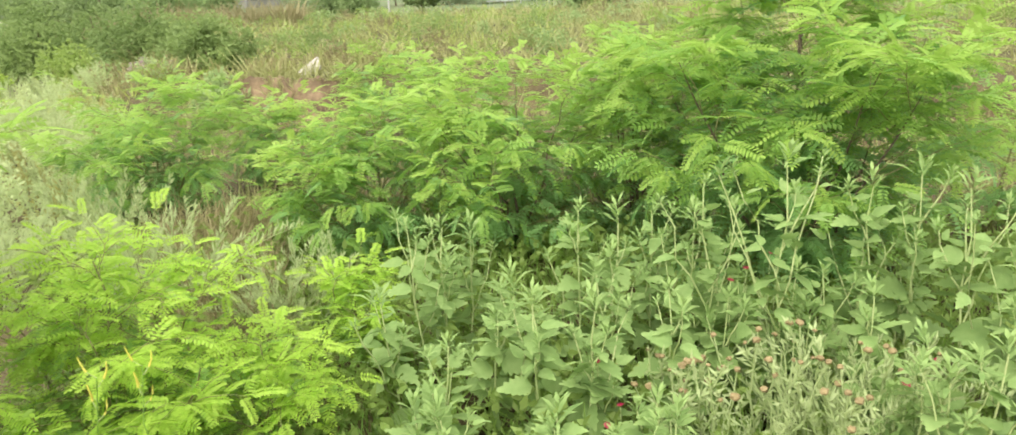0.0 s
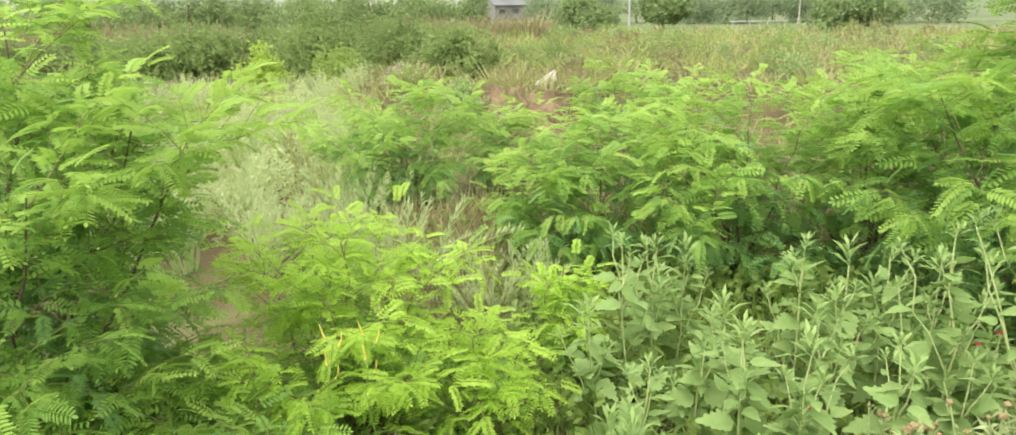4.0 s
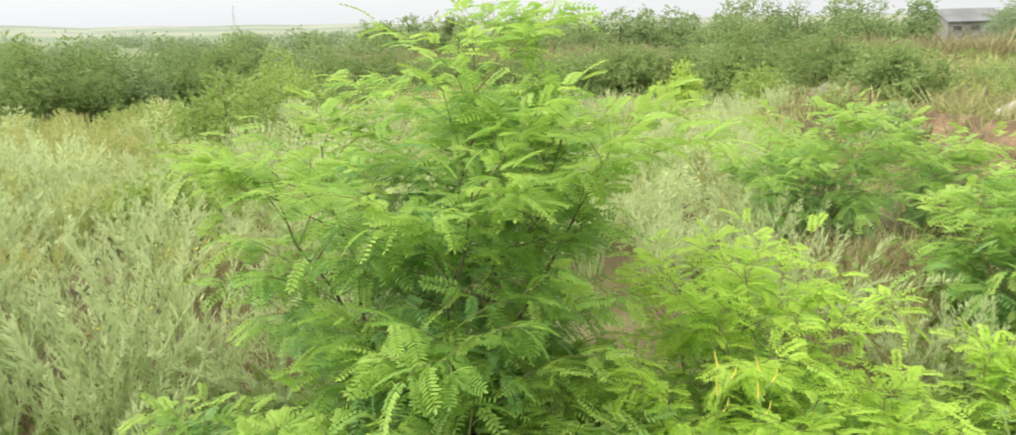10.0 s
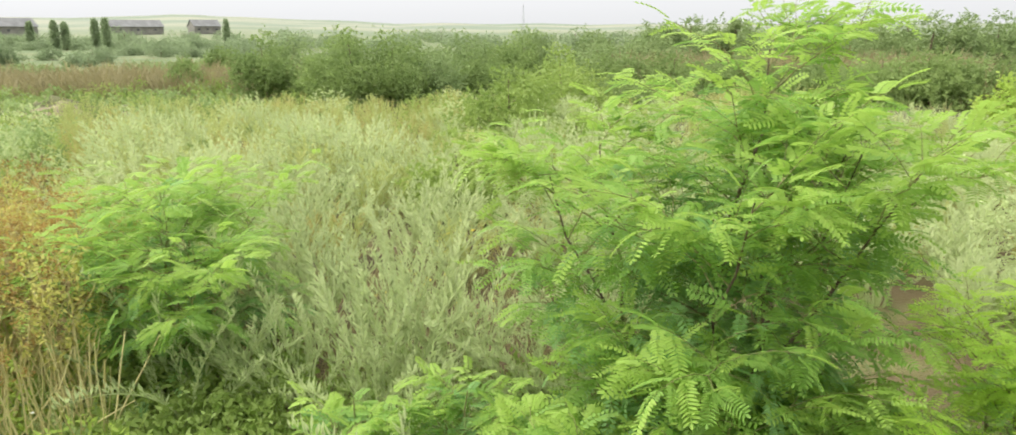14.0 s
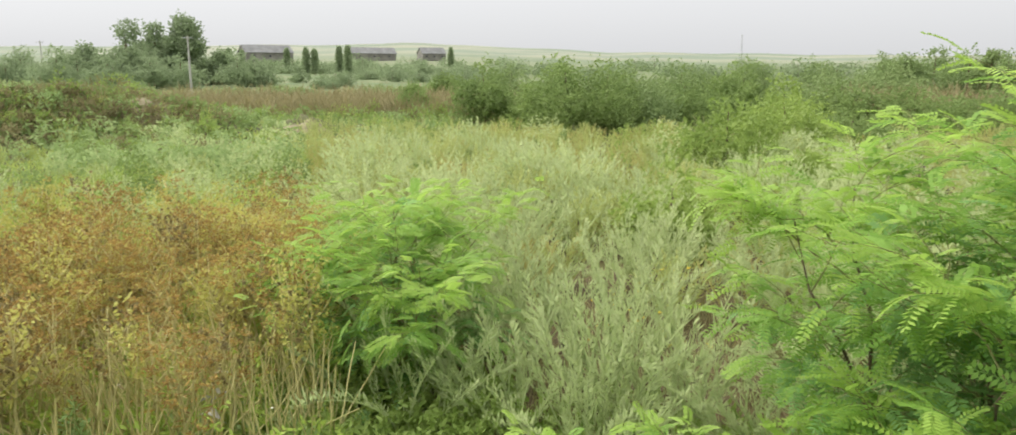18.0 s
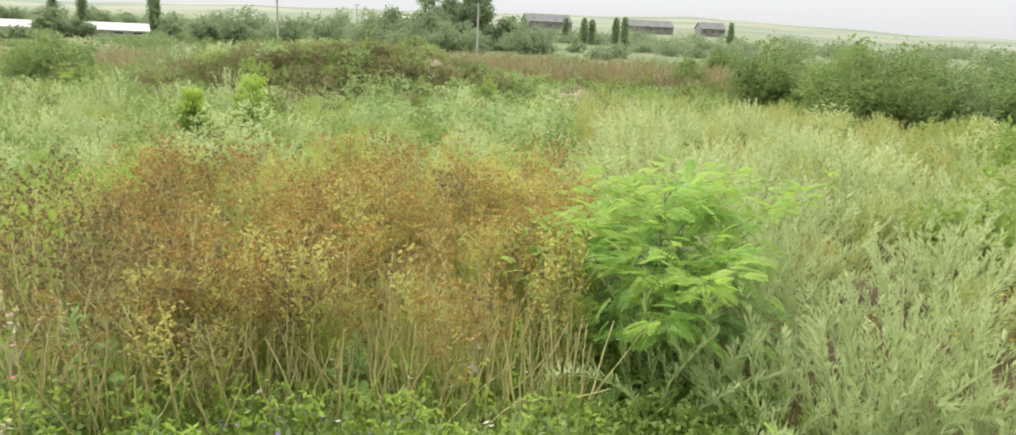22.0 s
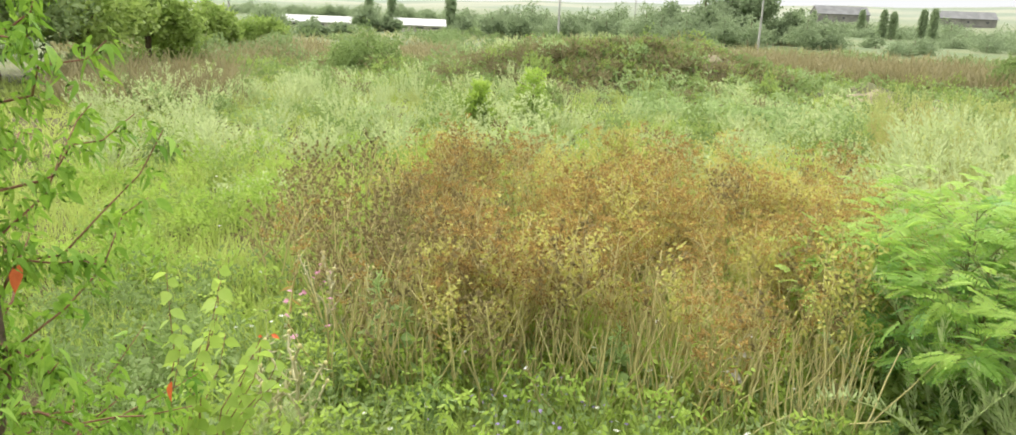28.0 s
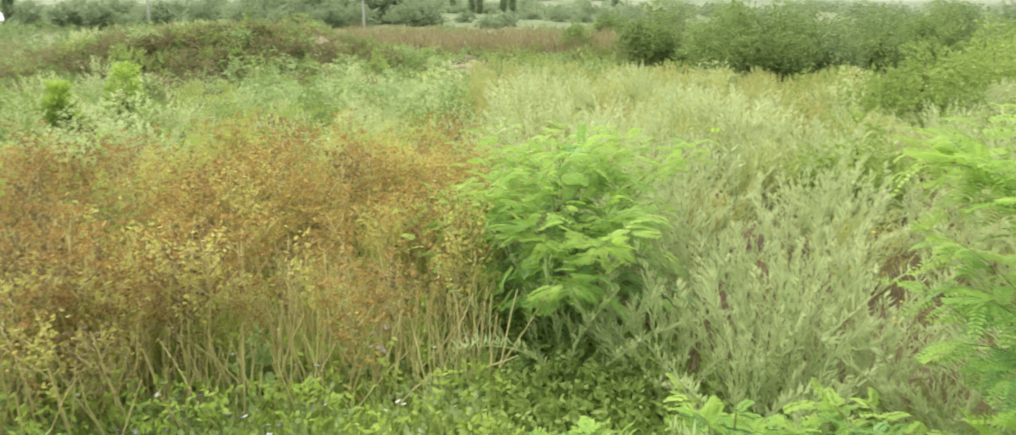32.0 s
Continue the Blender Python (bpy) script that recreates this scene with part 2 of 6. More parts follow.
class Bag:
    """Gathers many small pieces into one mesh."""

    def __init__(self):
        self.v, self.f, self.s, self.n = [], [], [], 0

    def put(self, verts, faces, smooth=True):
        verts = np.asarray(verts, dtype=np.float32)
        k = len(faces[0])
        self.v.append(verts)
        self.f.append((np.asarray(faces, dtype=np.int32) + self.n, k))
        self.n += len(verts)

    def scatter(self, tmpl, P, B):
        """Copies of a template (verts, faces) at places P (n,3) with bases B (n,3,3)."""
        for tv, tf in tmpl:
            tv = np.asarray(tv, dtype=np.float32)
            tf = np.asarray(tf, dtype=np.int32)
            n = len(P)
            if not n:
                continue
            V = np.einsum("nij,kj->nki", B, tv) + P[:, None, :]
            F = tf[None] + (np.arange(n) * len(tv))[:, None, None] + self.n
            self.v.append(V.reshape(-1, 3).astype(np.float32))
            self.f.append((F.reshape(-1, tf.shape[1]).astype(np.int32), tf.shape[1]))
            self.n += n * len(tv)

    def mesh(self, name):
        me = bpy.data.meshes.new(name)
        if not self.n:
            return me
        V = np.concatenate(self.v)
        loops = np.concatenate([f.ravel() for f, k in self.f])
        sizes = np.concatenate([np.full(len(f), k, dtype=np.int32) for f, k in self.f])
        me.vertices.add(len(V))
        me.vertices.foreach_set("co", V.ravel())
        me.loops.add(len(loops))
        me.loops.foreach_set("vertex_index", loops)
        me.polygons.add(len(sizes))
        starts = np.concatenate(([0], np.cumsum(sizes)[:-1])).astype(np.int32)
        me.polygons.foreach_set("loop_start", starts)
        me.update(calc_edges=True)
        me.validate()
        return me


def put_mesh(name, bag, material, parent=None, label=""):
    me = bag if isinstance(bag, bpy.types.Mesh) else bag.mesh(name)
    if not me.materials:
        me.materials.append(material)
    ob = new(name, me)
    if parent:
        ob.parent = parent
    if label:
        ob["label"] = label
    return ob


def part(name, bm, material, parent, label=""):
    me = bpy.data.meshes.new(name)
    bm.to_mesh(me)
    bm.free()
    return put_mesh(name, me, material, parent, label)


def base(name, place, label, category, group="", turn=0.0, size=1.0):
    ob = new(name)
    ob.empty_display_size = 0.1
    ob.matrix_basis = Matrix.Translation([float(c) for c in place]) @ Matrix.Rotation(turn, 4, "Z") @ Matrix.Scale(size, 4)
    return tagged(ob, label, category, group)


def unit(v):
    v = np.asarray(v, dtype=float)
    return v / (np.linalg.norm(v, axis=-1, keepdims=True) + 1e-9)


def bases(along, roll, length, width=None):
    """Bases whose Y goes along, Z as near to up as it can, turned by roll; scaled by length (Y) and width (X, Z)."""
    y = unit(along)
    up = np.tile(np.array((0.0, 0.0, 1.0)), (len(y), 1))
    up[np.abs(y[:, 2]) > 0.97] = (1, 0, 0)
    x = unit(np.cross(y, up))
    z = np.cross(x, y)
    c, s = np.cos(roll)[:, None], np.sin(roll)[:, None]
    x, z = x * c + z * s, z * c - x * s
    length = np.asarray(length)[:, None] * np.ones((len(y), 1))
    width = length if width is None else np.asarray(width)[:, None] * np.ones((len(y), 1))
    return np.stack([x * width, y * length, z * width], axis=2)


def tube(bag, pts, r0, r1, sides=5):
    pts = np.asarray(pts, dtype=float)
    k = len(pts)
    d = unit(np.gradient(pts, axis=0))
    a = np.where(np.abs(d[:, 2:3]) > 0.9, np.array([[1.0, 0, 0]]), np.array([[0, 0, 1.0]]))
    x = unit(np.cross(d, a))
    y = np.cross(d, x)
    r = np.linspace(r0, r1, k)
    V = []
    for i in range(k):
        for j in range(sides):
            t = 2 * math.pi * j / sides
            V.append(pts[i] + r[i] * (x[i] * math.cos(t) + y[i] * math.sin(t)))
    F = []
    for i in range(k - 1):
        for j in range(sides):
            q = (j + 1) % sides
            F.append((i * sides + j, i * sides + q, (i + 1) * sides + q, (i + 1) * sides + j))
    bag.put(V, F)


def bend(p0, p1, sag, k=5, wob=0.03):
    p0, p1 = np.asarray(p0, float), np.asarray(p1, float)
    t = np.linspace(0, 1, k)[:, None]
    L = np.linalg.norm(p1 - p0)
    pts = p0 + (p1 - p0) * t
    pts[:, 2] += sag * np.sin(t[:, 0] * math.pi)
    pts[1:-1] += rng.normal(0, wob * L, (k - 2, 3))
    return pts


# ---- leaf templates: along +Y, length 1, face up ----
def pinnate(pairs=7, wide=0.20, droop=0.25, fine=False, half=0.03):
    """A compound leaf of opposite leaflets on a drooping rib."""
    V, F = [], []

    def rib(t):
        return np.array((0.0, t - 0.08 * t * t, -droop * t * t))

    def leaflet(p, d, L, w):
        d = unit(d)
        side = unit(np.cross(d, (0, 0, 1.0)))
        n0 = len(V)
        if fine:
            for a, b in ((0, 0), (0.3, 1), (0.7, 0.9), (1.0, 0), (0.7, -0.9), (0.3, -1)):
                V.append(p + d * L * a + side * w * b + np.array((0, 0, 0.03 * abs(b) * L - 0.15 * L * a * a)))
            F.extend([(n0, n0 + 1, n0 + 2, n0 + 3), (n0, n0 + 3, n0 + 4, n0 + 5)])
        else:
            for a, b in ((0, 0.25), (0.55, 1), (1.0, 0.1), (0.5, -1)):
                V.append(p + d * L * a + side * w * b + np.array((0, 0, -0.12 * L * a * a)))
            F.append((n0, n0 + 1, n0 + 2, n0 + 3))

    for i in range(pairs):
        t = 0.16 + 0.78 * i / (pairs - 1)
        L = 0.20 * (1 - 0.45 * (t - 0.45) ** 2 * 2)
        for s in (-1, 1):
            leaflet(rib(t), np.array((s * 1.0, 0.38, -0.12)), L * (wide / 0.20) * (0.85 + 0.3 * ((i * 7 + s) % 3) / 2), half)
    leaflet(rib(0.96), np.array((0, 1.0, -0.4)), 0.14, 0.035)
    n0 = len(V)
    for t in (0, 0.5, 1.0):
        V.extend([rib(t) + (-0.007, 0, 0), rib(t) + (0.007, 0, 0)])
    F.extend([(n0, n0 + 1, n0 + 3, n0 + 2), (n0 + 2, n0 + 3, n0 + 5, n0 + 4)])
    return [(np.array(V), np.array(F))]


def blade_leaf(w=0.3, droop=0.2, tip=1.0, fold=0.08):
    V = [(0, 0, 0)]
    prof = ((0.18, 0.75), (0.42, 1.0), (0.72, 0.6))
    for t, b in prof:
        V += [(-w * b, t * tip, -droop * t * t + fold * b), (0, t * tip, -droop * t * t), (w * b, t * tip, -droop * t * t + fold * b)]
    V.append((0, tip, -droop))
    V = np.array(V, float)
    T = [(0, 2, 1), (0, 3, 2), (7, 8, 10), (8, 9, 10)]
    Q = [(1, 2, 5, 4), (2, 3, 6, 5), (4, 5, 8, 7), (5, 6, 9, 8)]
    return [(V, np.array(Q)), (V, np.array(T))]


def one_mesh(tmpl, name):
    b = Bag()
    tv, off = tmpl[0][0], 0
    b.v.append(np.asarray(tv, dtype=np.float32))
    b.n = len(tv)
    for _, f in tmpl:
        b.f.append((np.asarray(f, dtype=np.int32), len(f[0])))
    return b.mesh(name)


def toothed_leaf(seed, slim=1.0):
    """A broad leaf with a coarsely toothed edge, folded along its midrib and drooping, of length 1 along +Y."""
    r = np.random.default_rng(seed)
    n = 6
    V, T = [], []
    for k in range(n + 1):
        t = k / n
        V.append((r.normal() * 0.012, t, -0.22 * t * t))
    for sgn in (-1, 1):
        m = len(V)
        for k in range(1, 2 * n):
            t = k / (2 * n)
            w = 0.40 * slim * (math.sin(math.pi * t ** 0.62) ** 0.9) * (1.0 if k % 2 else 0.78) * r.uniform(0.88, 1.12)
            V.append((sgn * w, t - (0.05 if k % 2 == 0 else -0.02), -0.22 * t * t + 0.30 * w * w + r.normal() * 0.012))
        for k in range(n):
            a, c = k, k + 1
            e = [m + j - 1 for j in range(2 * k, 2 * k + 3) if 1 <= j <= 2 * n - 1]
            ring = [a] + e + [c]
            for i in range(1, len(ring) - 1):
                T.append((ring[0], ring[i], ring[i + 1]) if sgn > 0 else (ring[0], ring[i + 1], ring[i]))
    return [(np.array(V, float), np.array(T))]


def whorl(seed):
    """The crowded narrow leaves round a shoot's tip, of height 1 along +Y."""
    r = np.random.default_rng(seed)
    V, T = [], []
    for k in range(13):
        a = k * 2.4 + r.normal() * 0.2
        t = 0.62 * (1 - k / 13)
        lean, L, w = 0.25 + 0.055 * (13 - k) * r.uniform(0.2, 1.3) * (1.0 if k < 9 else 0.4), r.uniform(0.35, 0.6), r.uniform(0.05, 0.09)
        o = np.array((math.cos(a), 0, math.sin(a)))
        s = np.array((-math.sin(a), 0, math.cos(a))) * w
        p = np.array((0, 0.62 - t, 0))
        mid = p + o * L * lean + (0, L * 0.5, 0)
        tip = p + o * L * lean * 1.9 + (0, L * (0.95 - 0.5 * lean), 0)
        m = len(V)
        V += [p, mid - s, mid + s, mid - o * 0.02, tip]
        T += [(m, m + 3, m + 1), (m, m + 2, m + 3), (m + 1, m + 3, m + 4), (m + 3, m + 2, m + 4)]
    return [(np.array(V, float), np.array(T))]


def plume(leaves=26, seed=1, lw=0.008, ll=0.12, arch=0.0, bare=0.34):
    """A feathery upright shoot of height 1 along +Y: one stem, leaves growing from it."""
    r = np.random.default_rng(seed)
    V, F = [], []
    for i in range(leaves + 1):
        t = i / leaves
        w = 0.008 * (1.15 - t)
        x = arch * t * t
        V += [(x - w, t - 0.3 * x * t, 0.012 * math.sin(t * 7 + seed)), (x + w, t - 0.3 * x * t, 0.012 * math.sin(t * 7 + seed))]
    for i in range(leaves):
        F.append((2 * i, 2 * i + 1, 2 * i + 3, 2 * i + 2))
    for i in range(int(leaves * bare), leaves):
        t = i / leaves
        full = math.sin(math.pi * min(1.0, (t - bare) / (1 - bare) * 0.85 + 0.12)) ** 0.6
        for side in (0, 1):
            a = r.random() * 3.14 + side * 3.14
            L = ll * (0.45 + 0.75 * full) * r.uniform(0.6, 1.3)
            d = np.array((math.cos(a) * 0.42, 0.9 + 0.3 * t, math.sin(a) * 0.42))
            s = np.cross(d, r.normal(size=3))
            s = s / (np.linalg.norm(s) + 1e-6) * lw * r.uniform(0.7, 1.4)
            k = 2 * i + side
            p = np.array(V[k])
            n0 = len(V)
            V += [p + d * L * 0.55 + s, p + d * L, p + d * L * 0.45 - s]
            F.append((k, n0, n0 + 1, n0 + 2))
    return [(np.array(V, float), np.array(F))]


def tuft(blades=7, seed=1, lean=0.35, w=0.012, plain=False):
    r = np.random.default_rng(seed)
    V, F = [], []
    for i in range(blades):
        a, L, k = r.random() * 6.283, r.uniform(0.55, 1.0), r.uniform(0.3, 1.2) * lean
        o = np.array((r.normal() * 0.06, 0, r.normal() * 0.06))
        d = np.array((math.cos(a) * k, 1, math.sin(a) * k))
        s = np.array((math.sin(a), 0, -math.cos(a))) * w
        m = o + d * L * 0.55
        e = o + np.array((d[0] * L * 1.5, L * 0.95, d[2] * L * 1.5))
        n0 = len(V)
        if plain:
            V += [o - s, o + s, e + s * 0.2, e - s * 0.2]
            F.append((n0, n0 + 1, n0 + 2, n0 + 3))
            continue
        V += [o - s, o + s, m + s * 0.8, m - s * 0.8, e + s * 0.15, e - s * 0.15]
        F += [(n0, n0 + 1, n0 + 2, n0 + 3), (n0 + 3, n0 + 2, n0 + 4, n0 + 5)]
    return [(np.array(V, float), np.array(F))]


def leaf_cluster(count=5, seed=1, w=0.32, spread=0.6):
    """A handful of broad leaves, for shrubs and trees further off; size about 1."""
    r = np.random.default_rng(seed)
    V, F = [], []
    for i in range(count):
        p = r.normal(0, spread, 3) * 0.5
        d = unit(r.normal(size=3) + np.array((0, 0.3, 0)))
        s = unit(np.cross(d, r.normal(size=3))) * w * 0.5
        n0 = len(V)
        L = r.uniform(0.6, 1.0)
        V += [p - d * L * 0.4, p + s, p + d * L * 0.6, p - s]
        F.append((n0, n0 + 1, n0 + 2, n0 + 3))
    return [(np.array(V, float), np.array(F))]


FROND = pinnate(8, 0.22, 0.34, half=0.049)
FROND_FINE = pinnate(11, 0.22, 0.36, True, half=0.035)
FROND_FAR = pinnate(7, 0.23, 0.36, half=0.060)
PLUMES = [plume(46, s, 0.0055, 0.068, a) for s, a in enumerate((0.15, 0.32, 0.50))]
PLUMES_MID = [plume(22, s, 0.0085, 0.075, a) for s, a in zip(range(6, 9), (0.1, 0.22, 0.32))]
PLUMES_FAR = [plume(12, seed=s, lw=0.0105, ll=0.085) for s in range(3, 6)]
TUFTS = [tuft(6, s) for s in range(3)]
TUFTS_FAR = [tuft(5, s, 0.4, 0.022, True) for s in range(5, 8)]
FAR_CLUSTERS = [leaf_cluster(3, s, 0.5, 0.8) for s in range(3)]
CLUSTERS = [leaf_cluster(4, s, 0.36) for s in range(3)]


# ---- ground ----
def smooth(a, b, x):
    t = np.clip((x - a) / (b - a), 0, 1)
    return t * t * (3 - 2 * t)


def bump(x, y, az, d, rx, ry, h):
    """A rounded heap at azimuth az and distance d, rx across and ry deep."""
    a = math.radians(az)
    c = pol(az, d)
    u, v = x - c[0], y - c[1]
    s, t = (u * math.cos(a) + v * math.sin(a)) / rx, (-u * math.sin(a) + v * math.cos(a)) / ry
    return h * np.exp(-(s * s + t * t) * 1.2)


def ground_z(x, y):
    x, y = np.asarray(x, float), np.asarray(y, float)
    r = np.hypot(x, y) + 1e-6
    az = np.degrees(np.arctan2(-x, y))
    z = 0.06 * np.sin(x * 0.9 + 1.3) * np.cos(y * 0.8) + 0.04 * np.sin(x * 2.1 + y * 1.7)
    z = z * smooth(2, 5, r) * (1 - smooth(60, 120, r))
    # grassy bank with a scarp of bare soil
    edge = 19.0 + 1.2 * np.sin(az * 0.35) - 4.0 * smooth(-2, -25, az)
    m = smooth(30, 23, az) * smooth(-75, -50, az)
    z = z + m * (0.85 * smooth(edge - 0.5, edge + 0.7, r) + 0.35 * smooth(edge + 2, edge + 12, r)) * (1 - smooth(34, 60, r))
    # overgrown heaps of earth
    z = z + bump(x, y, 119, 34, 6.5, 4.0, 1.25) + bump(x, y, 112, 33.5, 5.0, 3.6, 1.0) + bump(x, y, 105, 34, 3.0, 3.0, 0.8)
    z = z + bump(x, y, 97.2, 36.5, 1.3, 1.2, 0.9) + bump(x, y, 92.8, 35, 1.2, 1.0, 0.6)
    # distant rise
    hill = np.interp(az, (-60, 20, 40, 57, 66, 75, 82, 89, 95, 102, 113, 121, 130, 150), (10, 10, 17, 20, 23, 25, 32, 36, 34, 32, 27, 24, 17, 14)) + 0.8 * np.sin(az * 0.9) + 3.5 * np.exp(-((az - 89.3) / 1.6) ** 2)
    z = z + smooth(150, 1300, r) * hill + smooth(110, 220, r) * 0.6
    return z


def build_ground():
    rr = np.concatenate([np.linspace(0.3, 45, 150), np.geomspace(46, 2600, 60)])
    na = 240
    aa = np.linspace(0, 2 * math.pi, na, endpoint=False)
    X = -rr[:, None] * np.sin(aa)[None]
    Y = rr[:, None] * np.cos(aa)[None]
    Z = ground_z(X, Y)
    V = np.stack([X, Y, Z], 2).reshape(-1, 3)
    V = np.vstack([V, [(0, 0, 0)]])
    i, j = np.meshgrid(np.arange(len(rr) - 1), np.arange(na), indexing="ij")
    q = (j + 1) % na
    F = np.stack([i * na + j, (i + 1) * na + j, (i + 1) * na + q, i * na + q], 2).reshape(-1, 4)
    F = F[:, ::-1]
    b = Bag()
    b.put(V, F[:, ::-1])
    T = np.stack([np.full(na, len(V) - 1), np.arange(na), (np.arange(na) + 1) % na], 1)
    b.f.append((T.astype(np.int32), 3))
    return b


def ground_material():
    m, n, l = nodes_of("weedy_ground")
    b = n["Principled BSDF"]
    tex = n.new("ShaderNodeTexCoord")
    big, mid, fine = (n.new("ShaderNodeTexNoise") for _ in range(3))
    for t, s in ((big, 0.12), (mid, 1.1), (fine, 25.0)):
        t.inputs["Scale"].default_value, t.inputs["Detail"].default_value = s, 6
        l.new(tex.outputs["Object"], t.inputs["Vector"])
    r1 = n.new("ShaderNodeValToRGB")
    e = r1.color_ramp.elements
    e[0].position, e[1].position = 0.35, 0.65
    e[0].color, e[1].color = (0.075, 0.055, 0.024, 1), (0.13, 0.13, 0.042, 1)
    x = e.new(0.5)
    x.color = (0.105, 0.080, 0.033, 1)
    l.new(mid.outputs["Fac"], r1.inputs["Fac"])
    r2 = n.new("ShaderNodeValToRGB")
    e = r2.color_ramp.elements
    e[0].position, e[1].position = 0.4, 0.62
    e[0].color, e[1].color = (0.10, 0.15, 0.055, 1), (0.16, 0.18, 0.08, 1)
    l.new(big.outputs["Fac"], r2.inputs["Fac"])
    # fields take over from weedy soil far out
    ln = n.new("ShaderNodeVectorMath")
    ln.operation = "LENGTH"
    l.new(tex.outputs["Object"], ln.inputs[0])
    mr = n.new("ShaderNodeMapRange")
    mr.inputs["From Min"].default_value, mr.inputs["From Max"].default_value = 18, 50
    l.new(ln.outputs["Value"], mr.inputs["Value"])
    mx = n.new("ShaderNodeMix")
    mx.data_type = "RGBA"
    l.new(mr.outputs[0], mx.inputs["Factor"])
    l.new(r1.outputs[0], mx.inputs["A"])
    l.new(r2.outputs[0], mx.inputs["B"])
    # far slopes: field patches, haze put into their pale greyish colour
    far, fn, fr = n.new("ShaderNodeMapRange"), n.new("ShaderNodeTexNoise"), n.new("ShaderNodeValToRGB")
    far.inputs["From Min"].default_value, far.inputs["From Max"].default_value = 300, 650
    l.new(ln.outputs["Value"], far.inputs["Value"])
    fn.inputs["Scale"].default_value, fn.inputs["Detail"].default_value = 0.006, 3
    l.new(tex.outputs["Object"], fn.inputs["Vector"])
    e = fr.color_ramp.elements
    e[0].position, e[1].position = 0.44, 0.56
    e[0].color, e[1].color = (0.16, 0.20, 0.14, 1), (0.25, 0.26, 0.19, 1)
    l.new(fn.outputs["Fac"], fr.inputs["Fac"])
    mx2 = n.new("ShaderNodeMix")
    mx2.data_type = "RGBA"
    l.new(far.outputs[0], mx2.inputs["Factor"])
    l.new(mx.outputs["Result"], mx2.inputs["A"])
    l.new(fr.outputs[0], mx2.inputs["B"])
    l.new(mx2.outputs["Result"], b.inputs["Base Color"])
    b.inputs["Roughness"].default_value = 0.95
    bp = n.new("ShaderNodeBump")
    bp.inputs["Strength"].default_value, bp.inputs["Distance"].default_value = 0.7, 0.05
    l.new(fine.outputs["Fac"], bp.inputs["Height"])
    l.new(bp.outputs[0], b.inputs["Normal"])
    return m


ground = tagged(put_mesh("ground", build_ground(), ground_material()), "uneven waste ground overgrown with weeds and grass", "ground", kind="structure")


def on_ground(az, d):
    p = pol(az, d)
    p[2] = float(ground_z(p[0], p[1]))
    return p


# ---- plants ----
LEAF_FINE = one_mesh(FROND_FINE, "leaf")


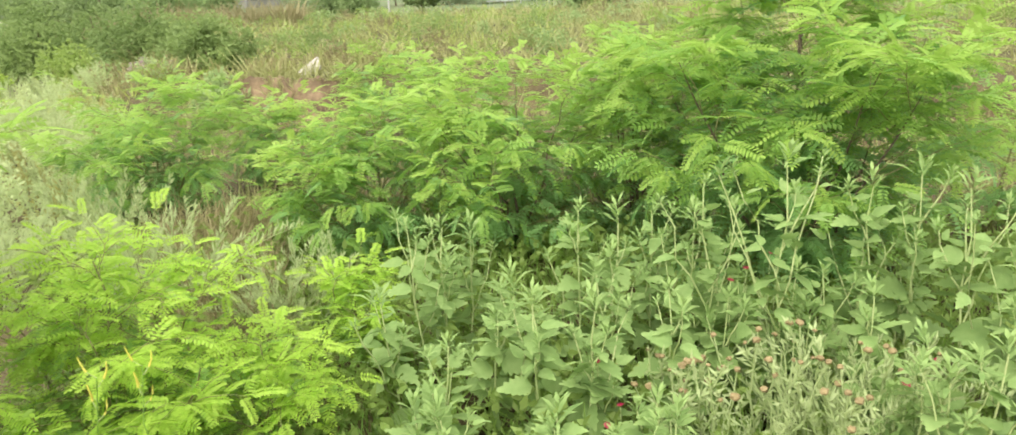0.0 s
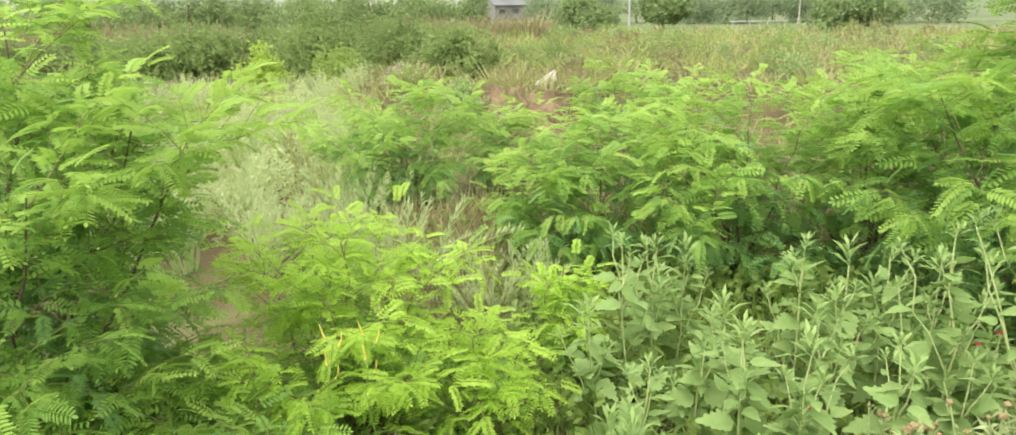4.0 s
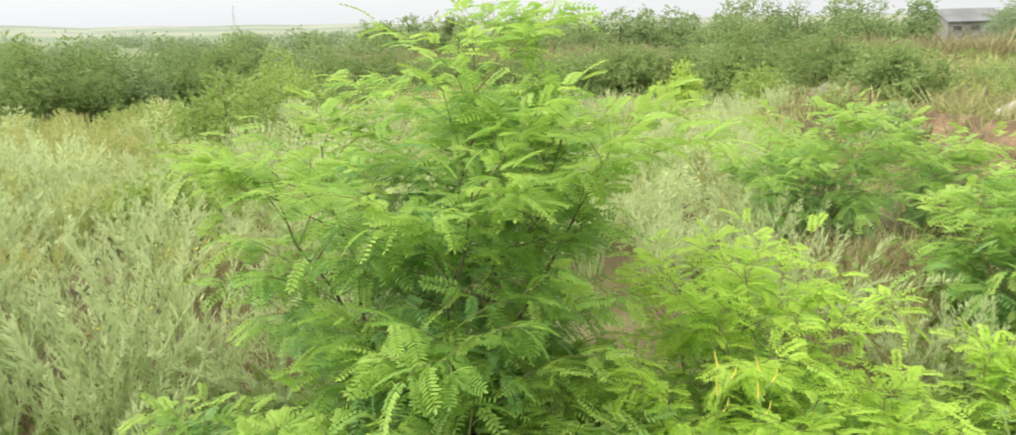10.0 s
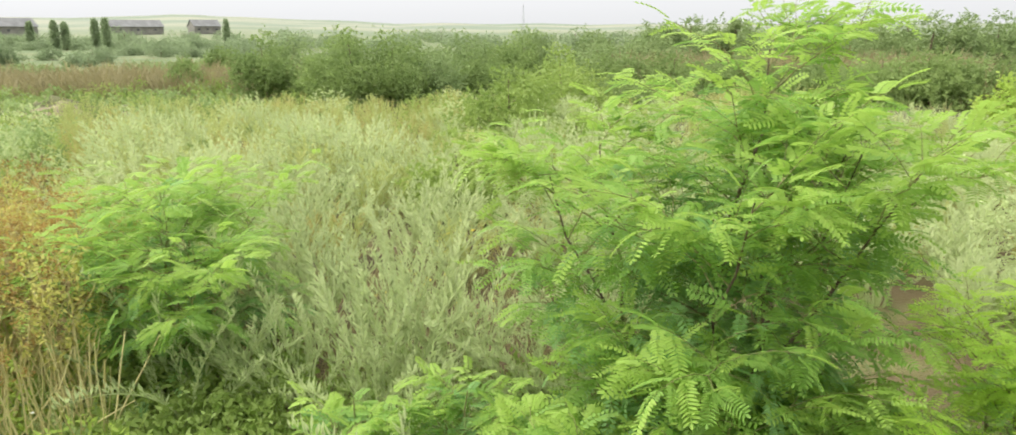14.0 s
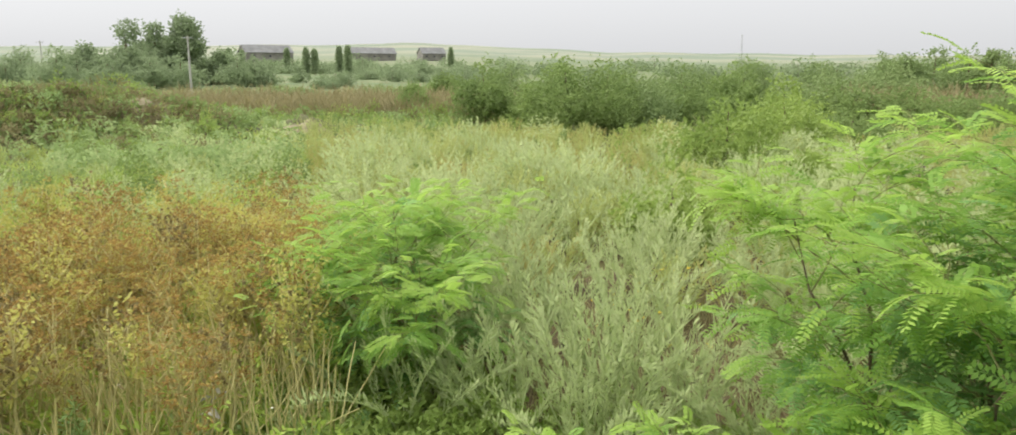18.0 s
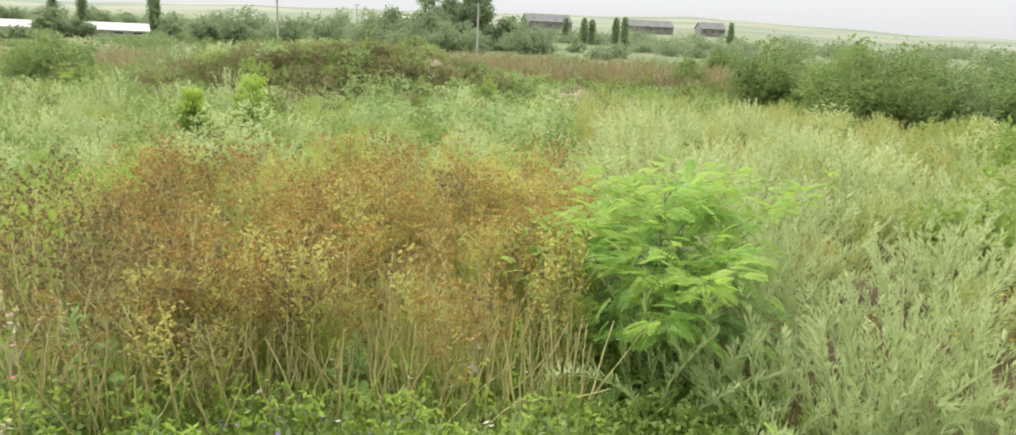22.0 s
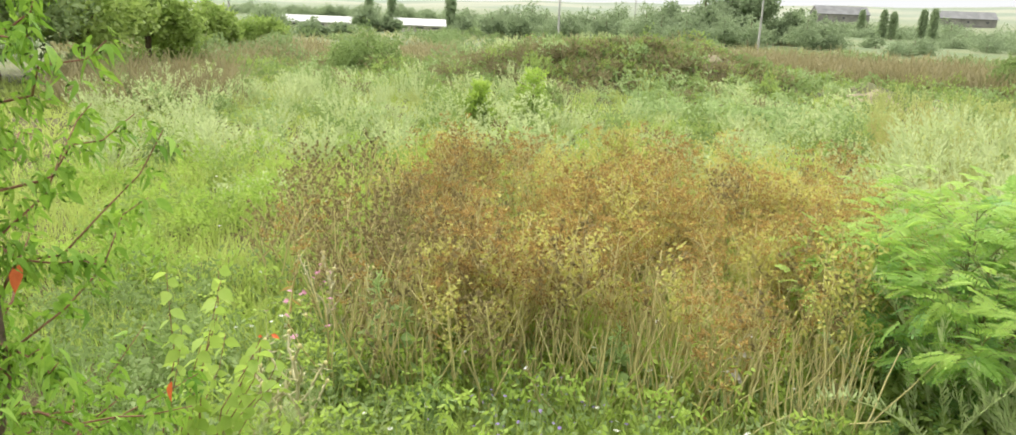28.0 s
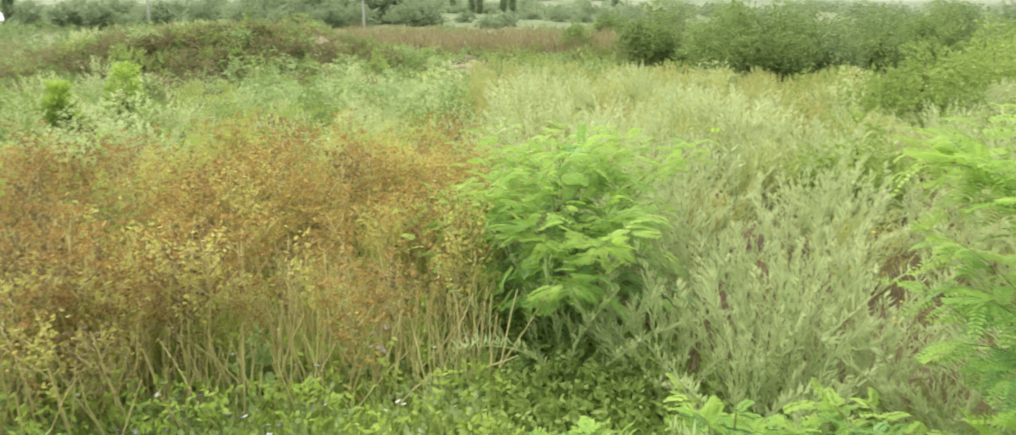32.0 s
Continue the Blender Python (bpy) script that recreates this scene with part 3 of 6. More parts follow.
def robinia(place, height, radius, branches, fronds, label, mats=None, leaf=0.22, lobes=3, split=0, seed=0, lean=(0, 0), low=0.12, droop=1.0, cone=0.52):
    """A young black locust: stems from the base, arching branches, drooping compound leaves. split: leaves that are parts of their own."""
    global rng
    rng = np.random.default_rng(seed + 100)
    mats = mats or (ROB_NEAR, ROB_UPPER, ROB_INNER)
    thing = base("robinia", place, label, "shrub" if height < 2.6 else "tree", "young robinias")
    stems = []
    lobes = lobes + 3
    for k in range(lobes):
        q = 0.0 if k == 0 else radius * (0.28 + 0.50 * rng.random())
        a = k * 2.4 + rng.normal() * 0.3
        h = height * (0.95 if k == 0 else (1 - cone * (q / radius) ** 1.25) * rng.uniform(0.84, 1.0))
        top = np.array((math.cos(a) * q + lean[0], math.sin(a) * q + lean[1], h))
        b = Bag()
        pts = bend(rng.normal(0, 0.05, 3) * (1, 1, 0), top, 0.0, 7, 0.02)
        tube(b, pts, 0.008 + 0.007 * height * (1 if k == 0 else 0.6), 0.004, 6)
        put_mesh("trunk", b, TWIG if height < 2 else BARK, thing)
        stems.append((pts, h))
    P, D, Rl, L, own = [], [], [], [], []
    twigs = Bag()

    def leaves(bp, s0, count, limb, t):
        """Alternate leaves held nearly level on both sides of a twig, the last one pointing on."""
        k = len(bp) - 1
        for q in range(count):
            s = s0 + (1 - s0) * (q + 0.5 * rng.random()) / max(1, count - 1)
            f = min(s, 1.0) * k
            m = min(int(f), k - 1)
            p = bp[m] + (bp[m + 1] - bp[m]) * (f - m)
            d = unit(bp[m + 1] - bp[m])
            side = unit(np.cross(d, (0, 0, 1.0))) * (1 if q % 2 else -1)
            tip = q >= count - 2
            out = unit(side * (0.25 if tip else 0.9) + d * (0.9 if tip else 0.50) + np.array((0, 0, (-0.62 + 0.85 * t) * droop)) + rng.normal(0, 0.27, 3))
            own.append(limb)
            P.append(p), D.append(out), Rl.append(rng.normal(0, 0.38)), L.append(leaf * rng.uniform(0.72, 1.15) * (1.05 - 0.22 * s * t))

    primaries = max(8, int(branches / 2.6))
    for i in range(primaries):
        k = i % (len(stems) + 2) % len(stems)
        pts, h = stems[k]
        t = low + (0.99 - low) * ((i + rng.random()) / primaries) ** 0.72
        j = min(int(t * 6), 5)
        p0 = pts[j] + (pts[j + 1] - pts[j]) * (t * 6 - j)
        a = i * 2.399 + k + rng.normal(0, 0.3)
        reach = radius * (0.42 if k else 0.52) * math.sqrt(max(0.20, 1 - ((t - 0.34) / 0.70) ** 2)) * rng.uniform(0.65, 1.25)
        up = reach * (0.15 + 0.75 * t) * rng.uniform(0.5, 1.2)
        p1 = p0 + np.array((math.cos(a) * reach, math.sin(a) * reach, up))
        p1[2] = min(max(p1[2], 0.15), height)
        bp = bend(p0, p1, 0.10 * reach, 6, 0.02)
        b = Bag() if split else twigs
        tube(b, bp, 0.003 + 0.004 * reach, 0.0014, 4)
        sprays = []
        for q in range(4):
            u = 0.28 + 0.60 * (q + rng.random() * 0.5) / 4
            f = u * 5
            m = int(f)
            c0 = bp[m] + (bp[m + 1] - bp[m]) * (f - m)
            d = unit(bp[m + 1] - bp[m])
            side = unit(np.cross(d, (0, 0, 1.0))) * (1 if q % 2 else -1)
            c1 = c0 + (d * 0.75 + side * 0.70 + np.array((0, 0, rng.normal(0.10, 0.28)))) * (0.14 + 0.36 * reach) * rng.uniform(0.7, 1.15)
            c1[2] = max(c1[2], 0.12)
            tw = bend(c0, c1, 0.03, 4, 0.02)
            tube(b, tw, 0.0025, 0.0012, 4)
            sprays.append(tw)
        limb = put_mesh("branch", b, TWIG, thing) if split else None
        leaves(bp, 0.25, max(5, int(fronds * 0.75)), limb, t)
        for tw in sprays:
            leaves(tw, 0.12, max(4, int(fronds * 0.42)), limb, t)
    if not split:
        tagged(put_mesh("twig_mass", twigs, TWIG, thing), kind="stuff")
    # a fan of leaves at each stem's top
    for pts, h in stems:
        for q in range(9):
            a = q * 2.4
            own.append(None)
            P.append(pts[-1] - (0, 0, 0.035 * q)), D.append(np.array((math.cos(a), math.sin(a), 0.55 - 0.08 * q))), Rl.append(0.0), L.append(leaf * 0.75)
    P, D, Rl, L = np.array(P), np.array(D), np.array(Rl), np.array(L)
    B = bases(D, Rl, L)
    # second tone goes high and outside, third tone low and inside
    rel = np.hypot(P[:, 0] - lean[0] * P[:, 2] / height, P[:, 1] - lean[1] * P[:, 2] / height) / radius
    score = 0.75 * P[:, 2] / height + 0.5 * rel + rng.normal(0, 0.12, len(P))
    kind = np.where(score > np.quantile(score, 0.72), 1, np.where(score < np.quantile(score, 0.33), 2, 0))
    free = np.zeros(len(P), bool)
    if split:
        # the leaves on the side of the trail
        to = unit(-np.array(place) * (1, 1, 0))
        near = P @ to + 0.15 * rng.normal(size=len(P))
        free[np.argsort(-near)[:split]] = True
        for k, mm in enumerate(mats):
            me = LEAF_FINE.copy()
            me.materials.clear()
            me.materials.append(mm)
            for q in np.nonzero(free & (kind == k))[0]:
                o = new("leaf", me)
                o.parent = own[q] or thing
                m4 = Matrix([[*B[q][r], P[q][r]] for r in range(3)] + [[0, 0, 0, 1]])
                o.matrix_basis = m4
    for k, (nm, mm, lab) in enumerate((("foliage", mats[0], ""), ("young_foliage", mats[1], "yellow-green leaves high and outside in the crown"), ("old_foliage", mats[2], "leaves low and inside the crown"))):
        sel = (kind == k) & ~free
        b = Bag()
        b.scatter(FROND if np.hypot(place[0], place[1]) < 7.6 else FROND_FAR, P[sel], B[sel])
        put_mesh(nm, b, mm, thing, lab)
    return thing


def crown_pts(r, n, height, radius, low, lobes=9, shell=0.5):
    """Points in a lumpy crown: lobes of many sizes that get lower towards the rim."""
    c = []
    for k in range(lobes):
        a, q = r.random() * 6.283, radius * 0.72 * math.sqrt(r.random())
        s = radius * r.uniform(0.22, 0.46)
        top = height * (1 - 0.5 * (q / radius) ** 2) * r.uniform(0.72, 1.0)
        z = low + (top - low - s * 0.8) * r.uniform(0.25, 1.0)
        c.append((math.cos(a) * q, math.sin(a) * q, max(z, low + s * 0.2), s))
    c.append((0, 0, height - radius * 0.33, radius * 0.33))
    c = np.array(c)
    k = r.choice(len(c), n, p=c[:, 3] ** 2 / (c[:, 3] ** 2).sum())
    d = unit(r.normal(size=(n, 3)))
    q = (shell + (1 - shell) * r.random(n) ** 0.7) * c[k, 3] * (1 + 0.25 * np.clip(r.normal(size=n), -1, 2))
    P = c[k, :3] + d * q[:, None] * (1, 1, 0.9)
    P[:, 2] = np.abs(P[:, 2] - low * 0.4) + low * 0.4
    return P, d, c


def leafy_tree(name, place, height, radius, low, n, size, mat, label, category, group="", seed=0, lobes=9, trunk=0.05, bark=None, limbs=6):
    """A tree or shrub: tapered trunk, limbs into the lobes of its crown, and a crown of many leaves with gaps."""
    r = np.random.default_rng(seed)
    n, size = int(n * 1.6), size * 0.70
    thing = base(name, place, label, category, group)
    P, d, c = crown_pts(r, n, height, radius, low, lobes)
    b = Bag()
    top = np.array((r.normal() * 0.05 * radius, r.normal() * 0.05 * radius, low + (height - low) * 0.75))
    tube(b, bend((0, 0, -0.05), top, 0, 6, 0.012), trunk, trunk * 0.35, 7)
    put_mesh("trunk", b, bark or BARK, thing)
    for k in range(min(limbs, len(c))):
        b = Bag()
        z = low * 0.7 + (height - low) * 0.4 * r.random()
        tube(b, bend((top[0] * z / top[2], top[1] * z / top[2], z), c[k, :3], 0.05 * radius, 5, 0.03), trunk * 0.4, trunk * 0.12, 5)
        put_mesh("limb", b, bark or BARK, thing)
    b = Bag()
    dirs = unit(d + r.normal(0, 0.6, d.shape) + (0, 0, 0.3))
    B = bases(dirs, r.random(n) * 6.283, size * r.uniform(0.6, 1.3, n))
    third = np.array_split(np.arange(n), 3)
    for t, ii in zip(FAR_CLUSTERS if size > 0.55 else CLUSTERS, third):
        b.scatter(t, P[ii], B[ii])
    put_mesh("crown", b, mat, thing)
    return thing


def sector(r, n, az0, az1, d0, d1, keep=None):
    """Places spread evenly over a stretch of the ground."""
    az = r.uniform(az0, az1, n)
    d = np.sqrt(r.uniform(d0 * d0, d1 * d1, n))
    a = np.radians(az)
    x, y = -d * np.sin(a), d * np.cos(a)
    if keep is not None:
        k = keep(x, y, az, d)
        x, y = x[k], y[k]
    return np.stack([x, y, ground_z(x, y)], 1)


def stand(bag, r, P, tmpls, h, hvar=0.3, lean=0.15, width=1.0):
    """Upright shoots at places P."""
    n = len(P)
    if not n:
        return
    d = np.stack([r.normal(0, lean, n), r.normal(0, lean, n), np.ones(n)], 1)
    H = (h if np.ndim(h) else np.full(n, h)) * r.uniform(1 - hvar, 1 + hvar, n)
    B = bases(d, r.random(n) * 6.283, H, H * width)
    for t, ii in zip(tmpls, np.array_split(r.permutation(n), len(tmpls))):
        bag.scatter(t, P[ii], B[ii])


def clumps(r, C, per, spread):
    """Scatter about the places C."""
    P = np.repeat(C, per, 0) + np.concatenate([r.normal(0, spread, (len(C) * per, 2)), np.zeros((len(C) * per, 1))], 1)
    P[:, 2] = ground_z(P[:, 0], P[:, 1])
    return P


def patch(x, y, s=1.0, ph=0.0):
    return np.sin(x * 0.9 * s + 2.1 * np.sin(y * 0.5 * s + ph)) * np.cos(y * 0.8 * s + 1.7 * np.sin(x * 0.6 * s + ph * 2))


def stuff(name, bag, mat, label, category):
    return tagged(put_mesh(name, bag, mat), label, category, kind="stuff")

# ---- young robinias ----
R1 = "bright green young robinia shrub with drooping feathery leaves"
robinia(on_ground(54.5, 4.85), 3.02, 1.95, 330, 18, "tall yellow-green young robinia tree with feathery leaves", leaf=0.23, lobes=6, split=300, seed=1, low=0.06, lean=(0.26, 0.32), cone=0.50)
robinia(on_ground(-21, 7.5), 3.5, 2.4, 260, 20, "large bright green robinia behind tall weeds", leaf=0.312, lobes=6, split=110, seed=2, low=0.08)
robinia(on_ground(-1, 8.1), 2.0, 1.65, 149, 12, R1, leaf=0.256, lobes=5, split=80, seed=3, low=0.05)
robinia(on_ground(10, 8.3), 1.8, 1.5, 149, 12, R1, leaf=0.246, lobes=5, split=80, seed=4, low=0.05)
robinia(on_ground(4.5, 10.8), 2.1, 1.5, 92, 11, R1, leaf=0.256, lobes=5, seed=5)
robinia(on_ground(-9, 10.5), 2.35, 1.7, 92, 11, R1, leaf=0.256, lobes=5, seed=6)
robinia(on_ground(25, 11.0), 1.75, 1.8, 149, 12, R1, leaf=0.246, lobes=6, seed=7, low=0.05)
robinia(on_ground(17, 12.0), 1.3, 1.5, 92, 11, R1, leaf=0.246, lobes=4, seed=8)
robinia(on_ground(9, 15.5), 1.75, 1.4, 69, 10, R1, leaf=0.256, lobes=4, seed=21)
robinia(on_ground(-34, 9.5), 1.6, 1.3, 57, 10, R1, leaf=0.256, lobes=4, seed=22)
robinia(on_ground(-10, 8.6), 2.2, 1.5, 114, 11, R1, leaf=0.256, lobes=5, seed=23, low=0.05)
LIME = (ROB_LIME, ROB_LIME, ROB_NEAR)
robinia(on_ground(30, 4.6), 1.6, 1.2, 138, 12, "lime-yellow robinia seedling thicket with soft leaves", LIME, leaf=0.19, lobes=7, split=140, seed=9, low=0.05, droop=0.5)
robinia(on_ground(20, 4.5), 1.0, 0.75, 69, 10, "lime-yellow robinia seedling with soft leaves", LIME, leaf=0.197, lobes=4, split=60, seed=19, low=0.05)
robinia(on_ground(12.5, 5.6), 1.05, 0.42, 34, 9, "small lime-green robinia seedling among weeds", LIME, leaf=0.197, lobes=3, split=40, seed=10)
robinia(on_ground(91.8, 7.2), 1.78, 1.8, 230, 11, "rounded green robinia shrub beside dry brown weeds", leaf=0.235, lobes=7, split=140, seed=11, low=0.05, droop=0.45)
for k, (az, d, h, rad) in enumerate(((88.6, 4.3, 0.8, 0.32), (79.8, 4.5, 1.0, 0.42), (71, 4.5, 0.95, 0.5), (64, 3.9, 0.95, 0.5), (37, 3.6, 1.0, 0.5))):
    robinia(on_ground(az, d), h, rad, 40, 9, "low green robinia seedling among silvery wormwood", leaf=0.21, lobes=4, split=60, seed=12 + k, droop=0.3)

# added low plants that stand in for the tall robinia's lower leaves
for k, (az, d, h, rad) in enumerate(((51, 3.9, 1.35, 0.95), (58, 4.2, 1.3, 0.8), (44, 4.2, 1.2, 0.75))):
    robinia(on_ground(az, d), h, rad, 70, 12, "low robinia added to fill the taller tree's lower leaves", (ROB_NEAR, ROB_UPPER, ROB_NEAR), leaf=0.24, lobes=4, seed=30 + k, low=0.05, droop=0.8)

# ---- shrubs and trees further off ----
DK, LT = "dense dark green shrub at the edge of the meadow", "light green leafy shrub in the meadow"
for k, (az, d, h, rad, mat) in enumerate((
        (71, 12.6, 1.55, 1.0, SHRUB_Y), (67, 22, 2.4, 1.9, SHRUB_Y), (63, 26, 2.3, 2.2, SHRUB_Y), (59, 28, 2.0, 2.2, SHRUB),
        (89.5, 46, 2.3, 1.5, SHRUB), (84.2, 39, 3.6, 1.9, SHRUB), (81.2, 38, 2.2, 1.6, SHRUB), (78.4, 34, 3.7, 2.4, SHRUB), (75.6, 35, 3.5, 2.3, SHRUB), (72.6, 37, 2.5, 2.2, FARLEAF), (69.5, 40, 2.7, 2.6, SHRUB), (66, 43, 3.3, 2.4, SHRUB), (63.2, 30, 2.9, 2.0, SHRUB_Y), (60.5, 45, 3.0, 2.8, FARLEAF), (87, 62, 2.8, 2.6, SHRUB), (82, 60, 3.4, 3.0, FARLEAF), (78.5, 55, 3.5, 3.2, FARLEAF), (74, 55, 3.6, 3.2, FARLEAF), (70, 58, 3.6, 3.4, FARLEAF), (65.5, 60, 3.7, 3.4, FARLEAF), (61, 60, 3.7, 3.4, FARLEAF), (56.5, 60, 3.7, 3.4, FARLEAF), (59.5, 44, 2.6, 3.2, SHRUB), (55, 43, 2.4, 3.0, SHRUB), (50, 42, 2.4, 3.0, SHRUB), (45, 41, 2.2, 2.8, SHRUB),
        (34.3, 26, 2.0, 0.9, LIMEWEED), (30.5, 34, 3.0, 2.4, SHRUB), (34.5, 37, 2.7, 2.8, SHRUB), (27, 33, 2.3, 2.2, SHRUB), (38.5, 37, 2.6, 2.8, SHRUB), (41.5, 38, 2.4, 2.6, SHRUB), (24, 27, 2.0, 1.8, SHRUB), (20.5, 23, 1.7, 1.3, SHRUB), (132.2, 37, 2.2, 2.0, SHRUB), (20.3, 19.3, 1.3, 0.7, BLUEGREEN), (62, 16, 1.5, 1.3, SHRUB_Y), (28.5, 29, 1.5, 1.6, SHRUB_Y))):
    leafy_tree("shrub", on_ground(az, d), h, rad, 0.02 * h, int(450 + 140 * rad * h), 0.19 + d * 0.0029, mat, LT if mat in (SHRUB_Y, LIMEWEED) else DK, "shrub", "shrubs", seed=40 + k, trunk=0.04, limbs=4, lobes=22)
for k, (az, d, h, rad, low) in enumerate(((11.2, 57, 3.9, 2.8, 0.8), (5.5, 42, 3.5, 1.5, 0.9), (-7.4, 45, 3.6, 2.4, 0.5))):
    leafy_tree("meadow_tree", on_ground(az, d), h, rad, low, 1300, 0.42, FARLEAF, "small round-crowned tree standing in dry meadow", "tree", "meadow trees", seed=80 + k, trunk=0.10, limbs=6, lobes=14)
# two conical young trees in the meadow
for k, (az, d, h, rad) in enumerate(((124, 20.3, 1.10, 0.40), (120.2, 20.8, 1.40, 0.56))):
    r = np.random.default_rng(90 + k)
    th = base("young_conical_tree", on_ground(az, d), "dense cone-shaped young tree with pale fresh top", "tree", "conical young trees")
    b = Bag()
    tube(b, [(0, 0, -0.02), (0.01, 0, h * 0.5), (0, 0.01, h * 0.95)], 0.03, 0.006, 6)
    put_mesh("trunk", b, BARK, th)
    for nm, mat, z0, z1, n in (("crown", SHRUB_Y, 0.0, 0.75, 330), ("young_tip", LIMEWEED, 0.35, 1.15, 210)):
        z = h * r.uniform(z0, z1, n)
        a = r.random(n) * 6.283
        q = rad * np.clip(1.2 - z / h, 0.2, 1) ** 0.6 * r.uniform(0.35, 1.15, n) * (1 + 0.3 * np.sin(3 * a + z * 5))
        P = np.stack([np.cos(a) * q, np.sin(a) * q, z], 1)
        D = np.stack([np.cos(a), np.sin(a), np.full(n, 1.0)], 1) + r.normal(0, 0.4, (n, 3))
        b = Bag()
        b.scatter(CLUSTERS[k], P, bases(D, r.random(n) * 6.283, r.uniform(0.09, 0.19, n)))
        put_mesh(nm, b, mat, th)
# tall trees at the edge of the field
for k, (az, d, h, rad, mat) in enumerate(((155, 33, 7.5, 3.6, FARLEAF), (150.5, 36, 7.0, 3.2, SHRUB_Y), (146.5, 40, 5.2, 2.4, SHRUB_Y), (142.8, 52, 3.2, 2.2, SHRUB_Y), (139.8, 66, 2.2, 2.6, SHRUB_Y), (160, 30, 8, 4, SHRUB), (166, 32, 7, 4, SHRUB))):
    leafy_tree("roadside_tree", on_ground(az, d), h, rad, 0.7, 1300, 0.54, mat, "tall dark green deciduous tree at the field's edge", "tree", "roadside trees", seed=100 + k, trunk=0.16, limbs=8, lobes=16)
# low trees before the white-roofed buildings
for k, (az, d, h, rad) in enumerate(((139.2, 95, 3.2, 3.0), (136.0, 86, 1.9, 2.0), (132.2, 112, 3.6, 2.4), (131.0, 112, 2.4, 2.0), (125.6, 108, 3.0, 2.4), (134.0, 98, 1.3, 1.6), (123.5, 105, 3.4, 3.0))):
    leafy_tree("field_tree", on_ground(az, d), h, rad, 0.2, 520, 0.7, FARHAZE, "rounded green tree standing before white roofs", "tree", "field trees", seed=140 + k, trunk=0.14, limbs=2, lobes=12)
# hedge trees across the pale field
for k in range(16):
    r = np.random.default_rng(560 + k)
    az, d = 84 + k * 1.25 + r.normal() * 0.5, 105 + 75 * r.random()
    leafy_tree("hedge_tree", on_ground(az, d), 1.5 + 1.3 * r.random(), 2.0 + 1.6 * r.random(), 0.1, 300, 0.6, FARHAZE, "low hedge tree across a pale field", "tree", "hedge trees", seed=560 + k, trunk=0.1, limbs=1, lobes=9)
# belts of wood along the horizon
for k in range(46):
    r = np.random.default_rng(300 + k)
    az = 57 - k * 1.55 + r.normal() * 0.4
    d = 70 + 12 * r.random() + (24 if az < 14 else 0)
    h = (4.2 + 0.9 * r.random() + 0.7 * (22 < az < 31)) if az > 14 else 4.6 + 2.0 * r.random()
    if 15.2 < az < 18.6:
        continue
    leafy_tree("wood_tree", on_ground(az, d), h, h * 0.62, 0.3, 760, 0.46, FARLEAF if az > 14 else FARHAZE, "rounded tree in a distant belt of wood", "tree", "distant wood", seed=300 + k, trunk=0.12, limbs=1, lobes=12)
leafy_tree("wood_tree", on_ground(50.9, 56), 4.1, 1.2, 1.5, 700, 0.4, FARLEAF, "dark bare-topped tree rising over shrubs", "tree", "distant wood", seed=399, trunk=0.1, limbs=5)
for k in range(62):
    r = np.random.default_rng(400 + k)
    az = 86 + k * 0.9 + r.normal() * 0.4
    d = (200 if az < 100 else 100 if az < 124 else 190) + 40 * r.random()
    h = (1.7 if az < 100 else 4.0 if az < 117 else 3.6 if az < 124 else 2.6) + 1.8 * r.random()
    leafy_tree("far_tree", on_ground(az, d), h, 3.6 if d < 180 else 4.2, 0.1, 560, 0.62, FARHAZE, "rounded hazy green tree beyond the fields", "tree", "far trees", seed=400 + k, trunk=0.14, limbs=0, lobes=12)
for k in range(44):
    r = np.random.default_rng(500 + k)
    az = 42 + k * 1.35 + r.normal() * 0.5
    d = 160 + 190 * r.random()
    leafy_tree("far_tree", on_ground(az, d), (2.2 + 0.011 * d) * r.uniform(0.6, 1.1), 4.5 + 0.01 * d, 0.1, 300, 1.0, FARHAZE, "low hazy green tree in far fields", "tree", "far trees", seed=500 + k, trunk=0.14, limbs=0, lobes=9)
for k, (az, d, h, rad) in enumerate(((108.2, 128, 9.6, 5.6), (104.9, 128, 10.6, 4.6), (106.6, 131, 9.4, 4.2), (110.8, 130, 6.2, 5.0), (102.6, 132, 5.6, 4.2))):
    leafy_tree("far_tree", on_ground(az, d), h, rad, 0.8, 1700, 0.8, FARHAZE, "tall hazy green tree group beyond a field", "tree", "far trees", seed=450 + k, trunk=0.25, limbs=6, lobes=12)
